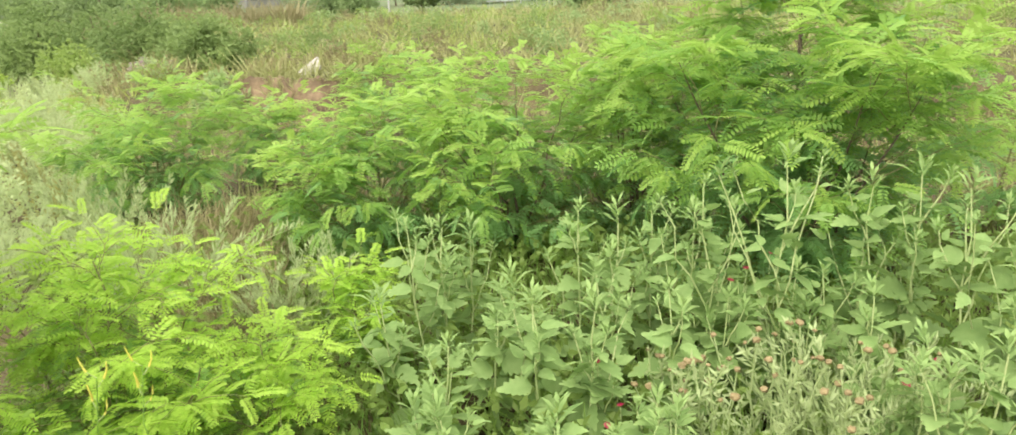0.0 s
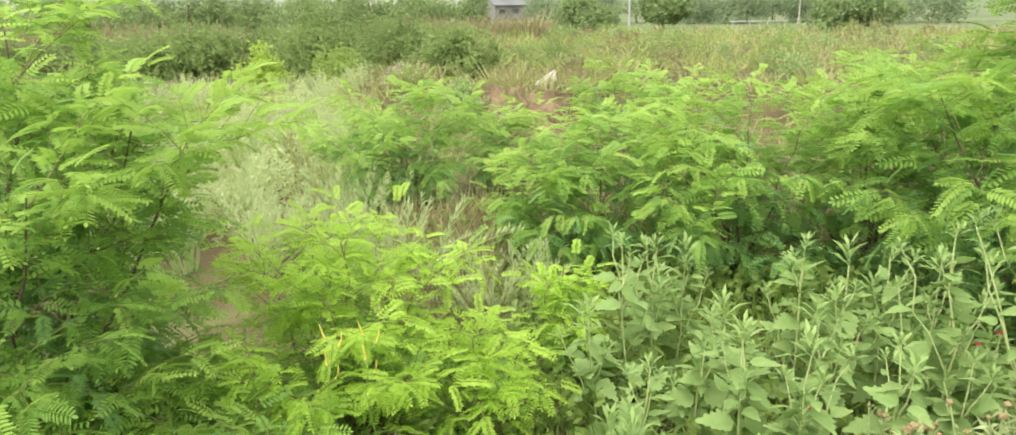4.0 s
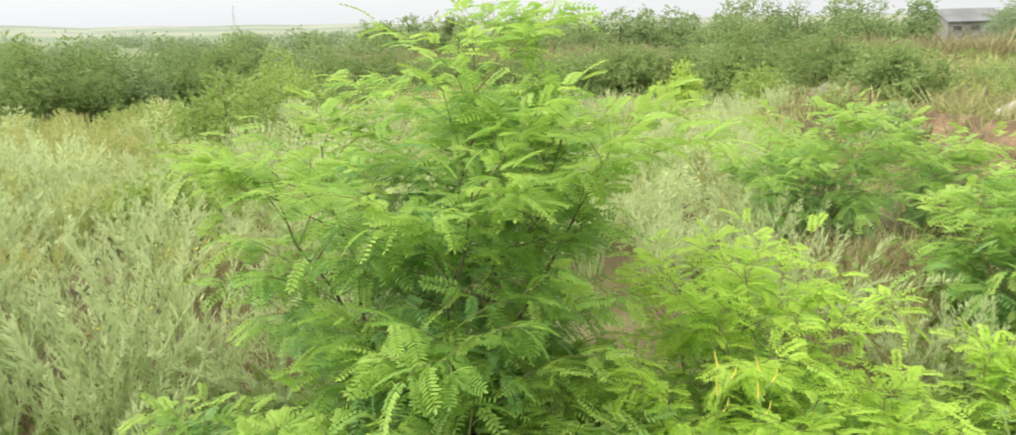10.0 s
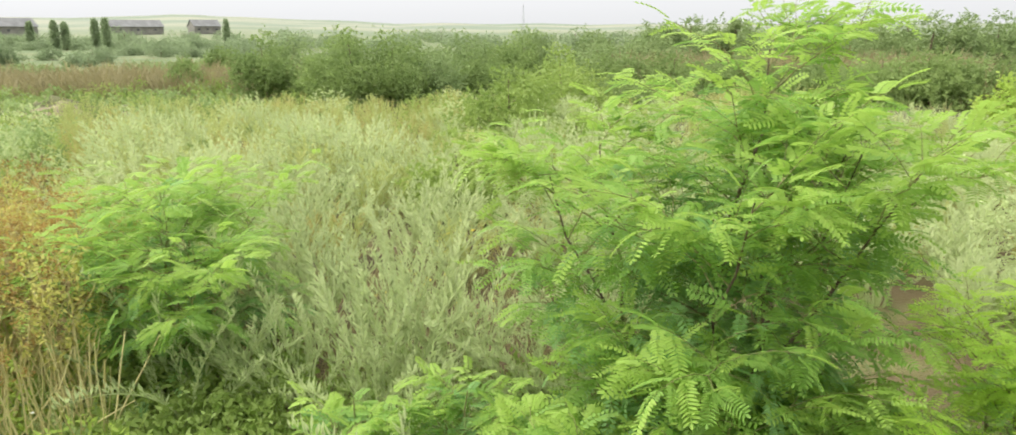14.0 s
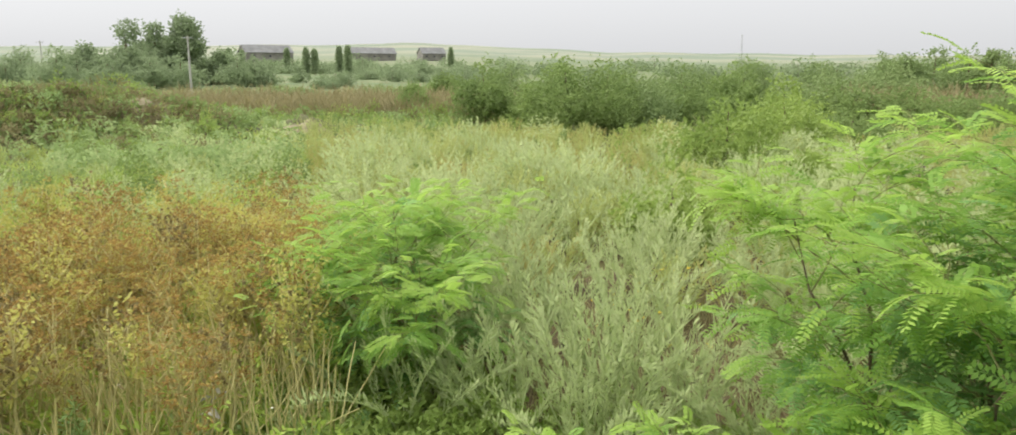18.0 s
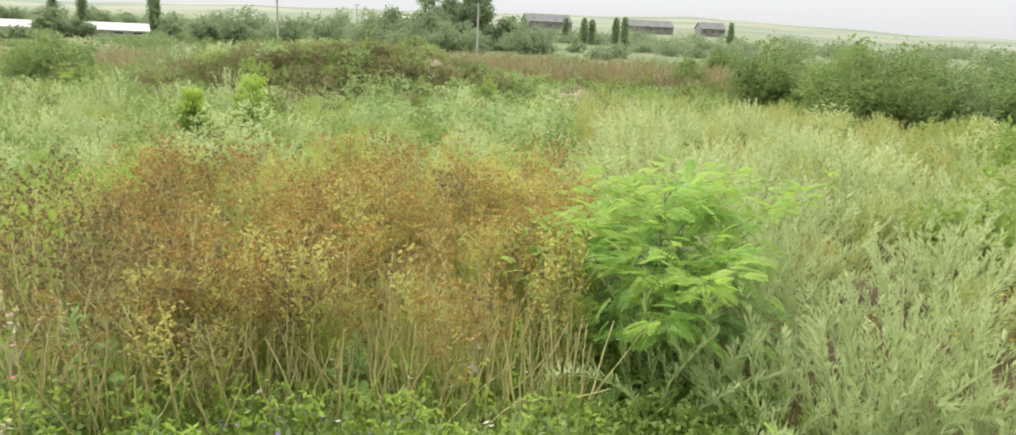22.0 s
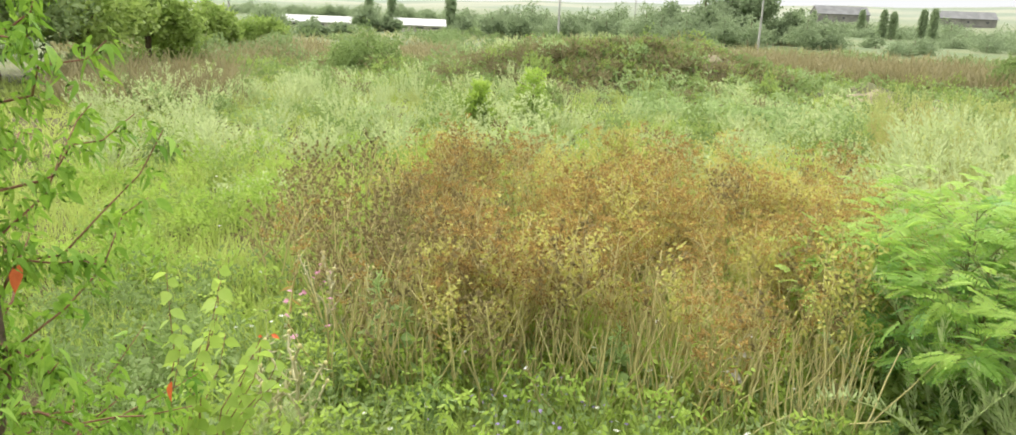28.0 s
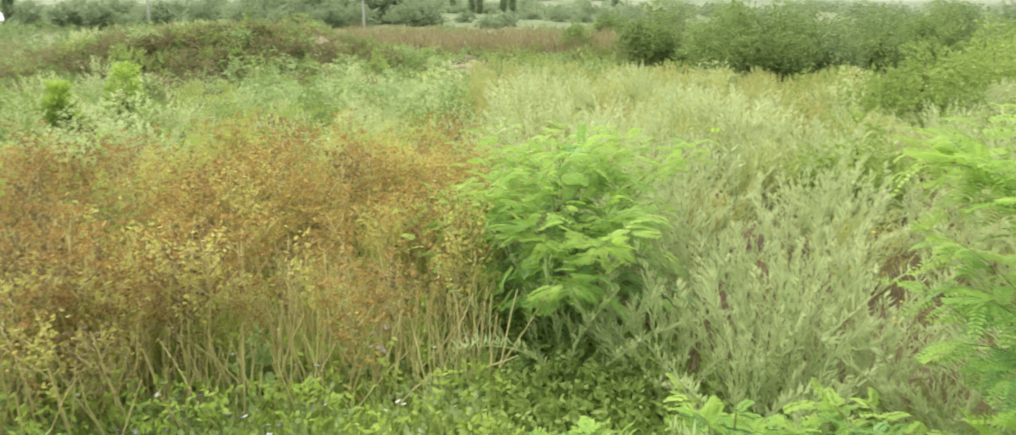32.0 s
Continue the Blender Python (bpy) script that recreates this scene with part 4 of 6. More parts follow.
for k, (az, d, h) in enumerate(((126.4, 130, 6.2), (102, 190, 6.0), (98.2, 230, 6.6), (96.9, 210, 6.6), (96.3, 210, 6.2), (94.6, 210, 7.0), (94.0, 205, 7.2), (130.6, 190, 6.6), (132.2, 190, 5.4), (86.6, 240, 7.2), (101.2, 230, 6.0))):
    r = np.random.default_rng(470 + k)
    th = base("poplar", on_ground(az, d), "slender dark columnar poplar in the distance", "tree", "poplars")
    b = Bag()
    tube(b, [(0, 0, 0), (0, 0, h * 0.5), (0, 0, h * 0.9)], 0.15, 0.05, 6)
    put_mesh("trunk", b, BARK, th)
    n = 420
    z = h * r.uniform(0.06, 1.0, n)
    q = h * 0.11 * np.sqrt(np.clip(np.sin(np.clip(z / h, 0.05, 0.99) * 3.05), 0.03, 1)) * r.uniform(0.4, 1.1, n)
    a = r.random(n) * 6.283
    b = Bag()
    b.scatter(CLUSTERS[0], np.stack([np.cos(a) * q, np.sin(a) * q, z], 1), bases(np.stack([np.cos(a) * 0.4, np.sin(a) * 0.4, np.ones(n)], 1), r.random(n) * 6.283, r.uniform(0.5, 0.9, n)))
    put_mesh("crown", b, FARHAZE, th)


# ---- poles, buildings, rail ----
def boxm(bm, cx, cy, cz, sx, sy, sz, bevel=0.0):
    m = Matrix.Translation((cx, cy, cz)) @ Matrix.Diagonal((sx, sy, sz, 1))
    v = bmesh.ops.create_cube(bm, size=1, matrix=m)["verts"]
    if bevel:
        bmesh.ops.bevel(bm, geom=list({e for w in v for e in w.link_edges}), offset=bevel, segments=2, affect="EDGES")
    return bm


def pole(az, d, h, label, arms=1):
    th = base("utility_pole", on_ground(az, d), label, "utility pole", "utility poles", turn=radians(az))
    b = Bag()
    tube(b, [(0, 0, -0.1), (0, 0, h * 0.5), (0, 0, h)], 0.15 if arms else 0.09, 0.10 if arms else 0.07, 10)
    put_mesh("shaft", b, CONCRETE, th)
    for k in range(arms):
        arm = part("crossarm", boxm(bmesh.new(), 0, 0, h - 0.25 - 0.5 * k, 1.2, 0.08, 0.08, 0.01), STEEL, th)
        for x in (-0.5, 0.5):
            b = Bag()
            tube(b, [(x, 0, h - 0.21 - 0.5 * k), (x, 0, h - 0.10 - 0.5 * k), (x, 0, h - 0.03 - 0.5 * k)], 0.035, 0.02, 8)
            put_mesh("insulator", b, SLAB, arm)


pole(118.6, 92, 6.6, "pale concrete utility pole standing beyond the heaps", 1)
pole(104.6, 92, 6.2, "pale concrete utility pole beside far trees", 1)
pole(113.2, 165, 7.0, "grey utility pole in the distance", 1)
pole(7.9, 66, 3.7, "short grey concrete post in dry meadow", 0)
pole(-3.6, 98, 4.3, "grey utility pole by the far road", 0)
pole(141.5, 60, 3.4, "pale concrete post before dark trees", 0)


def shed(az, d, L, w, h, eave, roof, label, turn=0.0, wall=None):
    """A long shed with a pitched roof, gable walls, doors and windows."""
    wall = wall or WALL_PALE
    th = base("farm_shed", on_ground(az, d), label, "building", "farm sheds", turn=radians(az) + turn)
    for x in (-1, 1):
        part("end_wall", boxm(bmesh.new(), x * (L / 2 - 0.15), 0, eave / 2, 0.3, w, eave), wall, th)
    for y in (-1, 1):
        part("side_wall", boxm(bmesh.new(), 0, y * (w / 2 - 0.15), eave / 2, L - 0.6, 0.3, eave), wall, th)
    for x in (-1, 1):
        bm = bmesh.new()
        vs = [bm.verts.new((x * (L / 2 - e), yy, zz)) for e in (0.0, 0.3) for yy, zz in ((-w / 2, eave), (w / 2, eave), (0, h - 0.12))]
        bm.faces.new(vs[:3]), bm.faces.new(vs[3:][::-1])
        for i in range(3):
            j = (i + 1) % 3
            bm.faces.new((vs[i], vs[i + 3], vs[j + 3], vs[j]))
        part("gable", bm, wall, th)
    for y in (-1, 1):
        bm = bmesh.new()
        a, c = (y * (w / 2 + 0.4), eave - 0.15), (0, h)
        vs = [bm.verts.new((sx * (L / 2 + 0.4), p[0], p[1] + dz)) for dz in (0, 0.12) for sx in (-1, 1) for p in (a, c)]
        for f in ((0, 1, 3, 2), (4, 6, 7, 5), (0, 4, 5, 1), (2, 3, 7, 6), (0, 2, 6, 4), (1, 5, 7, 3)):
            bm.faces.new([vs[i] for i in f])
        bmesh.ops.recalc_face_normals(bm, faces=bm.faces)
        part("roof_slope", bm, roof, th)
    k = 3
    for i in range(k):
        x = -L / 2 + L * (i + 0.5) / k
        win = part("window", boxm(bmesh.new(), x, -w / 2 - 0.02, eave * 0.6, 1.3, 0.1, eave * 0.3), wall, th, "pale window frame")
        part("pane", boxm(bmesh.new(), x, -w / 2 - 0.06, eave * 0.6, 1.1, 0.06, eave * 0.24), DARKGLASS, win)
    part("door", boxm(bmesh.new(), L / 2 + 0.01, 0, eave * 0.42, 0.1, w * 0.3, eave * 0.84), DARKGLASS, th)


shed(99.6, 420, 24, 14, 8.2, 4.4, ROOF_GREY, "long dark-roofed farm shed on the horizon", 0.3, wall=WALL_GREY)
shed(92.3, 430, 24, 13, 7.0, 3.8, ROOF_GREY, "long dark-roofed farm shed on the horizon", 0.25, wall=WALL_GREY)
shed(88.0, 430, 13, 11, 7.0, 3.8, ROOF_GREY, "dark-roofed farm shed on the horizon", 0.3, wall=WALL_GREY)
shed(135.6, 118, 9.5, 6, 1.7, 1.0, ROOF_WHITE, "long low white-roofed building behind trees")
shed(128.6, 120, 7, 6, 1.8, 1.0, ROOF_WHITE, "long low white-roofed building behind trees")
shed(16.8, 130, 7.5, 7, 4.0, 2.4, ROOF_GREY, "grey house with a dark pitched roof", 0.5, wall=WALL_GREY)
# lattice mast on the hill
mast = base("radio_mast", on_ground(65.8, 480), "thin grey lattice mast on the horizon", "mast")
for k in range(3):
    a = k * 2.094
    b = Bag()
    tube(b, [(math.cos(a) * 0.9, math.sin(a) * 0.9, 0), (math.cos(a) * 0.6, math.sin(a) * 0.6, 9), (math.cos(a) * 0.25, math.sin(a) * 0.25, 17)], 0.10, 0.07, 6)
    put_mesh("leg", b, STEEL, mast)
b = Bag()
for k in range(10):
    z = 1 + k * 1.6
    for q in range(3):
        w = 0.9 - 0.65 * z / 17
        a0, a1 = q * 2.094, (q + 1) * 2.094
        tube(b, [(math.cos(a0) * w, math.sin(a0) * w, z), (math.cos(a1) * w, math.sin(a1) * w, z + 0.8)], 0.07, 0.07, 4)
put_mesh("bracing", b, STEEL, mast)
rail = base("guard_rail", on_ground(-1, 90), "low pale metal guard rail beside a far road", "guard rail", turn=radians(-1))
part("beam", boxm(bmesh.new(), 0, 0, 0.5, 6, 0.05, 0.10, 0.02), STEEL, rail)
for k in range(4):
    part("post", boxm(bmesh.new(), -2.7 + 1.8 * k, 0.08, 0.25, 0.08, 0.08, 0.5, 0.01), STEEL, rail)


# ---- bank: bare soil, slab, rubble, clay heaps ----
def lump(name, place, size, mat, label, category, seed, turn=0.0, group="", sub=3, rough=0.25):
    """A broken stone or clod: a roughened, flattened block."""
    bm = bmesh.new()
    bmesh.ops.create_icosphere(bm, subdivisions=sub, radius=1.0)
    for v in bm.verts:
        q = 1 + rough * noise.noise(v.co * 1.7 + Vector((seed * 3.1, 0, 0))) + 0.4 * rough * noise.noise(v.co * 5 + Vector((0, seed, 0)))
        v.co = Vector((v.co.x * size[0], v.co.y * size[1], v.co.z * size[2])) * q
    me = bpy.data.meshes.new(name)
    bm.to_mesh(me)
    bm.free()
    me.materials.append(mat)
    ob = new(name, me)
    ob.matrix_basis = Matrix.Translation([float(c) for c in place]) @ Matrix.Rotation(turn, 4, "Z")
    return tagged(ob, label, category, group)


def soil_scarp():
    b = Bag()
    az = np.linspace(12.0, 21.5, 60)
    t = np.linspace(0, 1, 12)
    V = []
    r = np.random.default_rng(5)
    for a in az:
        e = 19.0 + 1.2 * math.sin(a * 0.35)
        side = min(1.0, (a - 12.0) / 2, (21.5 - a) / 2)
        for s in t:
            p = pol(a, e - 1.1 + 1.9 * s)
            z = float(ground_z(p[0], p[1]))
            p[2] = z + 0.05 * side + 0.26 * side * noise.noise(Vector((a * 1.7, s * 3, 0))) + 0.12 * side * math.sin(s * 3.14) - 0.03 * (1 - side)
            V.append(p)
    F = [(i * 12 + j, (i + 1) * 12 + j, (i + 1) * 12 + j + 1, i * 12 + j + 1) for i in range(59) for j in range(11)]
    b.put(V, F)
    return b


tagged(put_mesh("soil_scarp", soil_scarp(), SOIL), "bare reddish soil scarp along a grassy bank", "soil", kind="structure")
p = on_ground(13.9, 19.4)
bm = boxm(bmesh.new(), 0, 0, 0, 0.62, 0.40, 0.07, 0.012)
for v in bm.verts:
    v.co.x += 0.28 * v.co.y
    v.co.y *= 1.0 - 0.9 * max(0.0, v.co.x)
    v.co += Vector((noise.noise(v.co * 7), noise.noise(v.co * 9 + Vector((3, 0, 0))), 0)) * 0.02
slab = part("stone_slab", bm, SLAB, None)
slab.matrix_basis = Matrix.Translation((float(p[0]), float(p[1]), float(p[2]) + 0.17)) @ Matrix.Rotation(radians(14), 4, "Z") @ Matrix.Rotation(radians(-38), 4, "Y") @ Matrix.Rotation(radians(52), 4, "X")
tagged(slab, "pale broken slab lying on a soil bank", "stone")
for k in range(9):
    r = np.random.default_rng(600 + k)
    p = on_ground(11.5 + 11 * r.random(), 18.9 + 0.9 * r.random())
    s = 0.05 + 0.10 * r.random()
    lump("stone", p + (0, 0, s * 0.4), (s, s * 0.8, s * 0.6), SLAB if k % 2 else RUBBLE, "small broken stone on bare soil", "stone", k, r.random() * 6, "stones on the bank", 2)
for k in range(11):
    r = np.random.default_rng(620 + k)
    p = on_ground(24.4 + r.normal() * 0.9, 25.0 + r.normal() * 0.5)
    s = 0.16 + 0.22 * r.random()
    lump("rubble_block", p + (0, 0, s * 0.45), (s * 1.4, s, s * 0.8), RUBBLE, "dark broken rubble block in a weedy heap", "rubble", 20 + k, r.random() * 6, "rubble heap", 2, 0.5)
def clay_mound(az, d, rad, h, seed):
    """A heap of dug clay: steep rough crown, rills and clods down its skirt, its rim in the ground."""
    c = pol(az, d)
    V, F, nr, na = [], [], 16, 40
    for i in range(nr):
        q = i / (nr - 1)
        for j in range(na):
            a = 6.283 * j / na
            w = rad * q * (1 + 0.25 * noise.noise(Vector((math.cos(a) * 1.3, math.sin(a) * 1.3, seed))))
            x, y = c[0] + math.cos(a) * w, c[1] + math.sin(a) * w
            z = h * (1 - q) ** 0.8 * (1 + 0.5 * noise.noise(Vector((x * 1.9, y * 1.9, seed)))) + 0.14 * (1 - q) * noise.noise(Vector((x * 6, y * 6, seed)))
            V.append((x - c[0], y - c[1], float(ground_z(x, y)) + z - 0.10 * q))
    F = [(i * na + j, (i + 1) * na + j, (i + 1) * na + (j + 1) % na, i * na + (j + 1) % na) for i in range(nr - 1) for j in range(na)]
    b = Bag()
    b.put(V, F)
    ob = put_mesh("clay_mound", b, CLAY)
    ob.matrix_basis = Matrix.Translation((float(c[0]), float(c[1]), 0))
    tagged(ob, "pale clay mound amid green weeds", "mound", "clay mounds")


for k, (az, d, rad, h) in enumerate(((97.2, 33.5, 1.5, 0.75), (92.8, 32.5, 1.4, 0.45), (107.5, 32.5, 1.2, 0.45))):
    clay_mound(az, d, rad, h, 40 + k)

# ---- silvery wormwood ----
SHOOTS = [one_mesh(p, "shoot") for p in PLUMES]
for me in SHOOTS:
    me.materials.append(SILVER)


def wormwood(place, h, count, seed, spread=0.35, group="wormwood clumps"):
    r = np.random.default_rng(seed)
    wind = r.normal(0, 0.18, 2)
    th = base("wormwood_clump", place, "silvery grey-green wormwood clump with feathery shoots", "weed", group)
    for k in range(count):
        a, q = r.random() * 6.283, math.sqrt(r.random())
        d = np.array([(math.cos(a) * q * 0.75 + wind[0], math.sin(a) * q * 0.75 + wind[1], 1.0)])
        L = h * r.uniform(0.65, 1.2)
        B = bases(d, np.array([r.random() * 6.283]), np.array([L]), np.array([L * 1.15]))[0]
        o = new("shoot", SHOOTS[k % 3])
        o.parent = th
        o.matrix_basis = Matrix([[*B[i], c] for i, c in enumerate((math.cos(a) * q * spread * 0.35, math.sin(a) * q * spread * 0.35, -0.03))] + [[0, 0, 0, 1]])


r = np.random.default_rng(11)
HOLLOWS = [(on_ground(77.5, 9.2), 0.85), (on_ground(70.5, 7.2), 0.6)]
CL = []
for k in range(42):
    az, d = 55 + 42 * (k * 0.618 % 1), 5.8 + 5.2 * r.random()
    p = on_ground(az, d)
    if np.hypot(*(p - on_ground(91, 7.2))[:2]) < 1.0 or any(np.hypot(*(p - c)[:2]) < q for c, q in HOLLOWS):
        continue
    CL.append((p, 1.05 + 0.35 * r.random()))
CL += [(on_ground(az, d), h) for az, d, h in ((25.5, 7.2, 1.2), (28, 7.8, 1.1), (23.5, 8.0, 0.95), (17, 6.3, 0.9), (15.5, 6.6, 0.8), (18.5, 6.7, 0.85), (87, 3.8, 1.0), (84.5, 3.6, 0.95), (74, 3.7, 1.1), (78, 5.2, 0.95), (76.5, 5.5, 1.0), (139, 5.0, 0.75), (134, 4.9, 0.6), (100, 5.3, 0.55), (98, 5.8, 0.55), (103, 5.6, 0.5), (33.5, 3.5, 0.75), (-25, 4.2, 0.85), (-28, 4.0, 0.95), (-22, 3.9, 0.75), (-31, 4.3, 0.8), (-26.5, 4.5, 0.95), (-19, 4.1, 0.6))]
for k, (p, h) in enumerate(CL):
    wormwood(p, h, 22, 700 + k)

b = Bag()


def open_ground(x, y, a, d):
    return (patch(x, y) > -0.5) & (np.hypot(x + 7.2, y) > 1.2) & (np.hypot(x + 10.9, y - 3.9) > 1.3) & np.all([np.hypot(x - c[0], y - c[1]) > q for c, q in HOLLOWS], axis=0)


def tussocks(bag, n, per, az0, az1, d0, d1, h, tm, keep=None, spread=0.22, wide=1.5):
    """Clumps whose shoots lean outwards."""
    C = sector(r, n, az0, az1, d0, d1, keep)
    off = r.normal(0, 1, (len(C) * per, 2))
    P = np.repeat(C, per, 0)
    P[:, :2] += off * spread
    P[:, 2] = ground_z(P[:, 0], P[:, 1])
    k = len(P)
    D = np.concatenate([off * 0.30 + np.repeat(r.normal(0, 0.15, (len(C), 2)), per, 0) + r.normal(0, 0.08, (k, 2)), np.ones((k, 1))], 1)
    H = np.repeat(h * r.uniform(0.7, 1.2, len(C)), per) * r.uniform(0.7, 1.1, k)
    B = bases(D, r.random(k) * 6.283, H, H * wide)
    for t, ii in zip(tm, np.array_split(r.permutation(k), len(tm))):
        bag.scatter(t, P[ii], B[ii])


def bushes(bag, n, per, az0, az1, d0, d1, h, tm, gap=0.9, fan=0.55, foot=0.13, wide=1.2, keep=None):
    """Bushy clumps that stand apart, their shoots fanning up and outwards from one foot and bent by the wind."""
    C, kept = sector(r, n * 5, az0, az1, d0, d1, keep), []
    for c in C:
        if len(kept) < n and all((c[0] - q[0]) ** 2 + (c[1] - q[1]) ** 2 > gap * gap for q in kept):
            kept.append(c)
    C = np.array(kept)
    u = r.normal(0, 0.55, (len(C) * per, 2))
    P = np.repeat(C, per, 0)
    size = np.repeat(r.uniform(0.65, 1.2, len(C)), per)
    P[:, :2] += u * foot * size[:, None]
    P[:, 2] = ground_z(P[:, 0], P[:, 1]) - 0.02
    k = len(P)
    D = np.concatenate([u * fan + np.repeat(r.normal(0, 0.16, (len(C), 2)) + (-0.10, -0.06), per, 0), np.ones((k, 1))], 1)
    H = h * size * r.uniform(0.72, 1.1, k)
    B = bases(D, r.random(k) * 6.283, H, H * wide)
    for t, ii in zip(tm, np.array_split(r.permutation(k), len(tm))):
        bag.scatter(t, P[ii], B[ii])


bushes(b, 46, 44, 41, 97, 9.0, 15, 1.3, PLUMES_MID, 1.1, 0.62, 0.20, keep=open_ground)
bushes(b, 56, 40, 41, 97, 14.5, 25, 1.25, PLUMES_FAR, 1.2, 0.6, 0.22, wide=1.4)
bushes(b, 40, 40, 27.5, 41, 8.5, 18, 1.0, PLUMES_MID, 0.7)
bushes(b, 60, 26, 27.5, 41, 17, 27, 0.9, PLUMES_FAR, 0.8, wide=1.6)
bushes(b, 70, 30, 118, 150, 15, 30, 0.95, PLUMES_FAR, 1.4, 0.7, wide=1.7)
bushes(b, 3, 40, 121.5, 124, 34, 36, 0.9, PLUMES_FAR, 0.6, 0.6, wide=1.7)
bushes(b, 3, 40, 115, 117.5, 34, 36, 0.8, PLUMES_FAR, 0.6, 0.6, wide=1.7)
bushes(b, 26, 26, 97, 118, 17, 26, 0.75, PLUMES_FAR, 1.2, 0.7, wide=1.7)
stuff("wormwood", b, SILVER, "silvery wormwood covering the rough meadow", "weeds")
b = Bag()
bushes(b, 150, 26, 43, 97, 16, 32, 1.0, PLUMES_FAR, 0.9, wide=1.5)
bushes(b, 44, 34, 45, 97, 9.5, 17, 1.05, PLUMES_FAR, 1.0, wide=1.4, keep=open_ground)
tussocks(b, 45, 14, 27.5, 41, 9, 27, 0.75, PLUMES_FAR)
bushes(b, 60, 22, 100, 150, 14, 30, 0.65, PLUMES_FAR, 1.3, 0.8, wide=1.7)
stuff("flowering_wormwood", b, SILVER_Y, "yellowish flowering wormwood in the meadow", "weeds")
b = Bag()
bushes(b, 26, 30, 55, 97, 9.0, 16, 0.8, PLUMES_FAR, 1.1, 0.7, 0.25, wide=1.5, keep=open_ground)
bushes(b, 60, 26, 45, 97, 15, 31, 0.9, PLUMES_FAR, 1.2, 0.7, 0.25, wide=1.6)
bushes(b, 20, 26, 27.5, 41, 9, 24, 0.7, PLUMES_FAR, 1.0, 0.7, 0.2, wide=1.5)
stuff("ochre_weeds", b, OCHRE, "yellow-brown fading weeds among the wormwood", "weeds")

# ---- grass ----
b = Bag()
stand(b, r, sector(r, 3800, 96, 158, 7.5, 15), TUFTS, 0.42, 0.4, 0.15, 1.2)
stand(b, r, sector(r, 5600, 96, 158, 13, 33), TUFTS_FAR, 0.34, 0.4, 0.2, 2.0)
stand(b, r, sector(r, 1500, 62, 98, 16, 33), TUFTS_FAR, 0.40, 0.3, 0.15, 1.3)
stand(b, r, sector(r, 3600, 96, 142, 4.0, 6.8), TUFTS, 0.32, 0.5, 0.35, 1.5)
stand(b, r, sector(r, 1500, 96, 140, 6.2, 9.0), TUFTS, 0.55, 0.4, 0.2, 1.0)
stand(b, r, sector(r, 1500, 97, 130, 4.2, 6.5), TUFTS, 0.42, 0.4, 0.3, 1.1)
stand(b, r, sector(r, 3200, -48, 30, 19.5, 60, lambda x, y, a, d: patch(x, y, 0.35, 1) > 0.0), TUFTS_FAR, 0.4, 0.4, 0.35, 2.4)
stuff("meadow_grass", b, GRASS, "light green tall meadow grass and weeds", "grass")
b = Bag()
stand(b, r, sector(r, 1100, 97, 139, 6.4, 9.5), TUFTS, 0.42, 0.4, 0.25, 1.1)
stand(b, r, sector(r, 2600, 122, 165, 3.2, 9), TUFTS, 0.24, 0.4, 0.25, 1.6)
stand(b, r, sector(r, 1500, 30, 97, 3.0, 6.2), TUFTS, 0.30, 0.4, 0.3, 1.4)
stand(b, r, sector(r, 2600, -45, 32, 2.8, 9.0), TUFTS, 0.38, 0.4, 0.3, 1.4)
stuff("short_grass", b, GRASS_LOW, "short green grass between the weeds", "grass")
b = Bag()
stand(b, r, sector(r, 9000, -48, 30, 18.8, 44, lambda x, y, a, d: d > 19.4 + 1.2 * np.sin(a * 0.35) - 4 * smooth(-2, -25, a)), TUFTS_FAR, 0.42, 0.5, 0.35, 1.9)
stand(b, r, sector(r, 240, 9, 25, 18.0, 20.6), TUFTS_FAR, 0.38, 0.5, 0.6, 1.8)
stand(b, r, sector(r, 2600, 30, 150, 45, 105), TUFTS_FAR, 0.5, 0.4, 0.3, 4.0)
stand(b, r, sector(r, 3500, -48, 30, 40, 72), TUFTS_FAR, 0.55, 0.4, 0.3, 2.6)
stand(b, r, sector(r, 3000, 30, 152, 32, 60), TUFTS_FAR, 0.55, 0.4, 0.2, 2.2)
stand(b, r, sector(r, 1500, -48, 30, 9, 19), TUFTS, 0.5, 0.4, 0.2, 1.4)
stuff("dry_grass", b, GRASS_DRY, "pale dry grass on the bank and far meadow", "grass")
b = Bag()
stand(b, r, sector(r, 900, 17.5, 27, 6.0, 10), TUFTS, 0.55, 0.4, 0.3, 1.2)
stand(b, r, sector(r, 900, 54, 97, 6.0, 18), TUFTS, 0.28, 0.5, 0.4, 1.4)
stand(b, r, sector(r, 700, 56, 90, 5.0, 9.5), TUFTS, 0.30, 0.5, 0.5, 1.2)
stand(b, r, sector(r, 1300, 8, 28, 19.5, 33, lambda x, y, a, d: patch(x, y, 0.7) > 0.2), TUFTS, 0.6, 0.3, 0.2, 1.5)
stuff("brown_grass", b, GRASS_TAN, "withered brown grass between the shrubs", "grass")

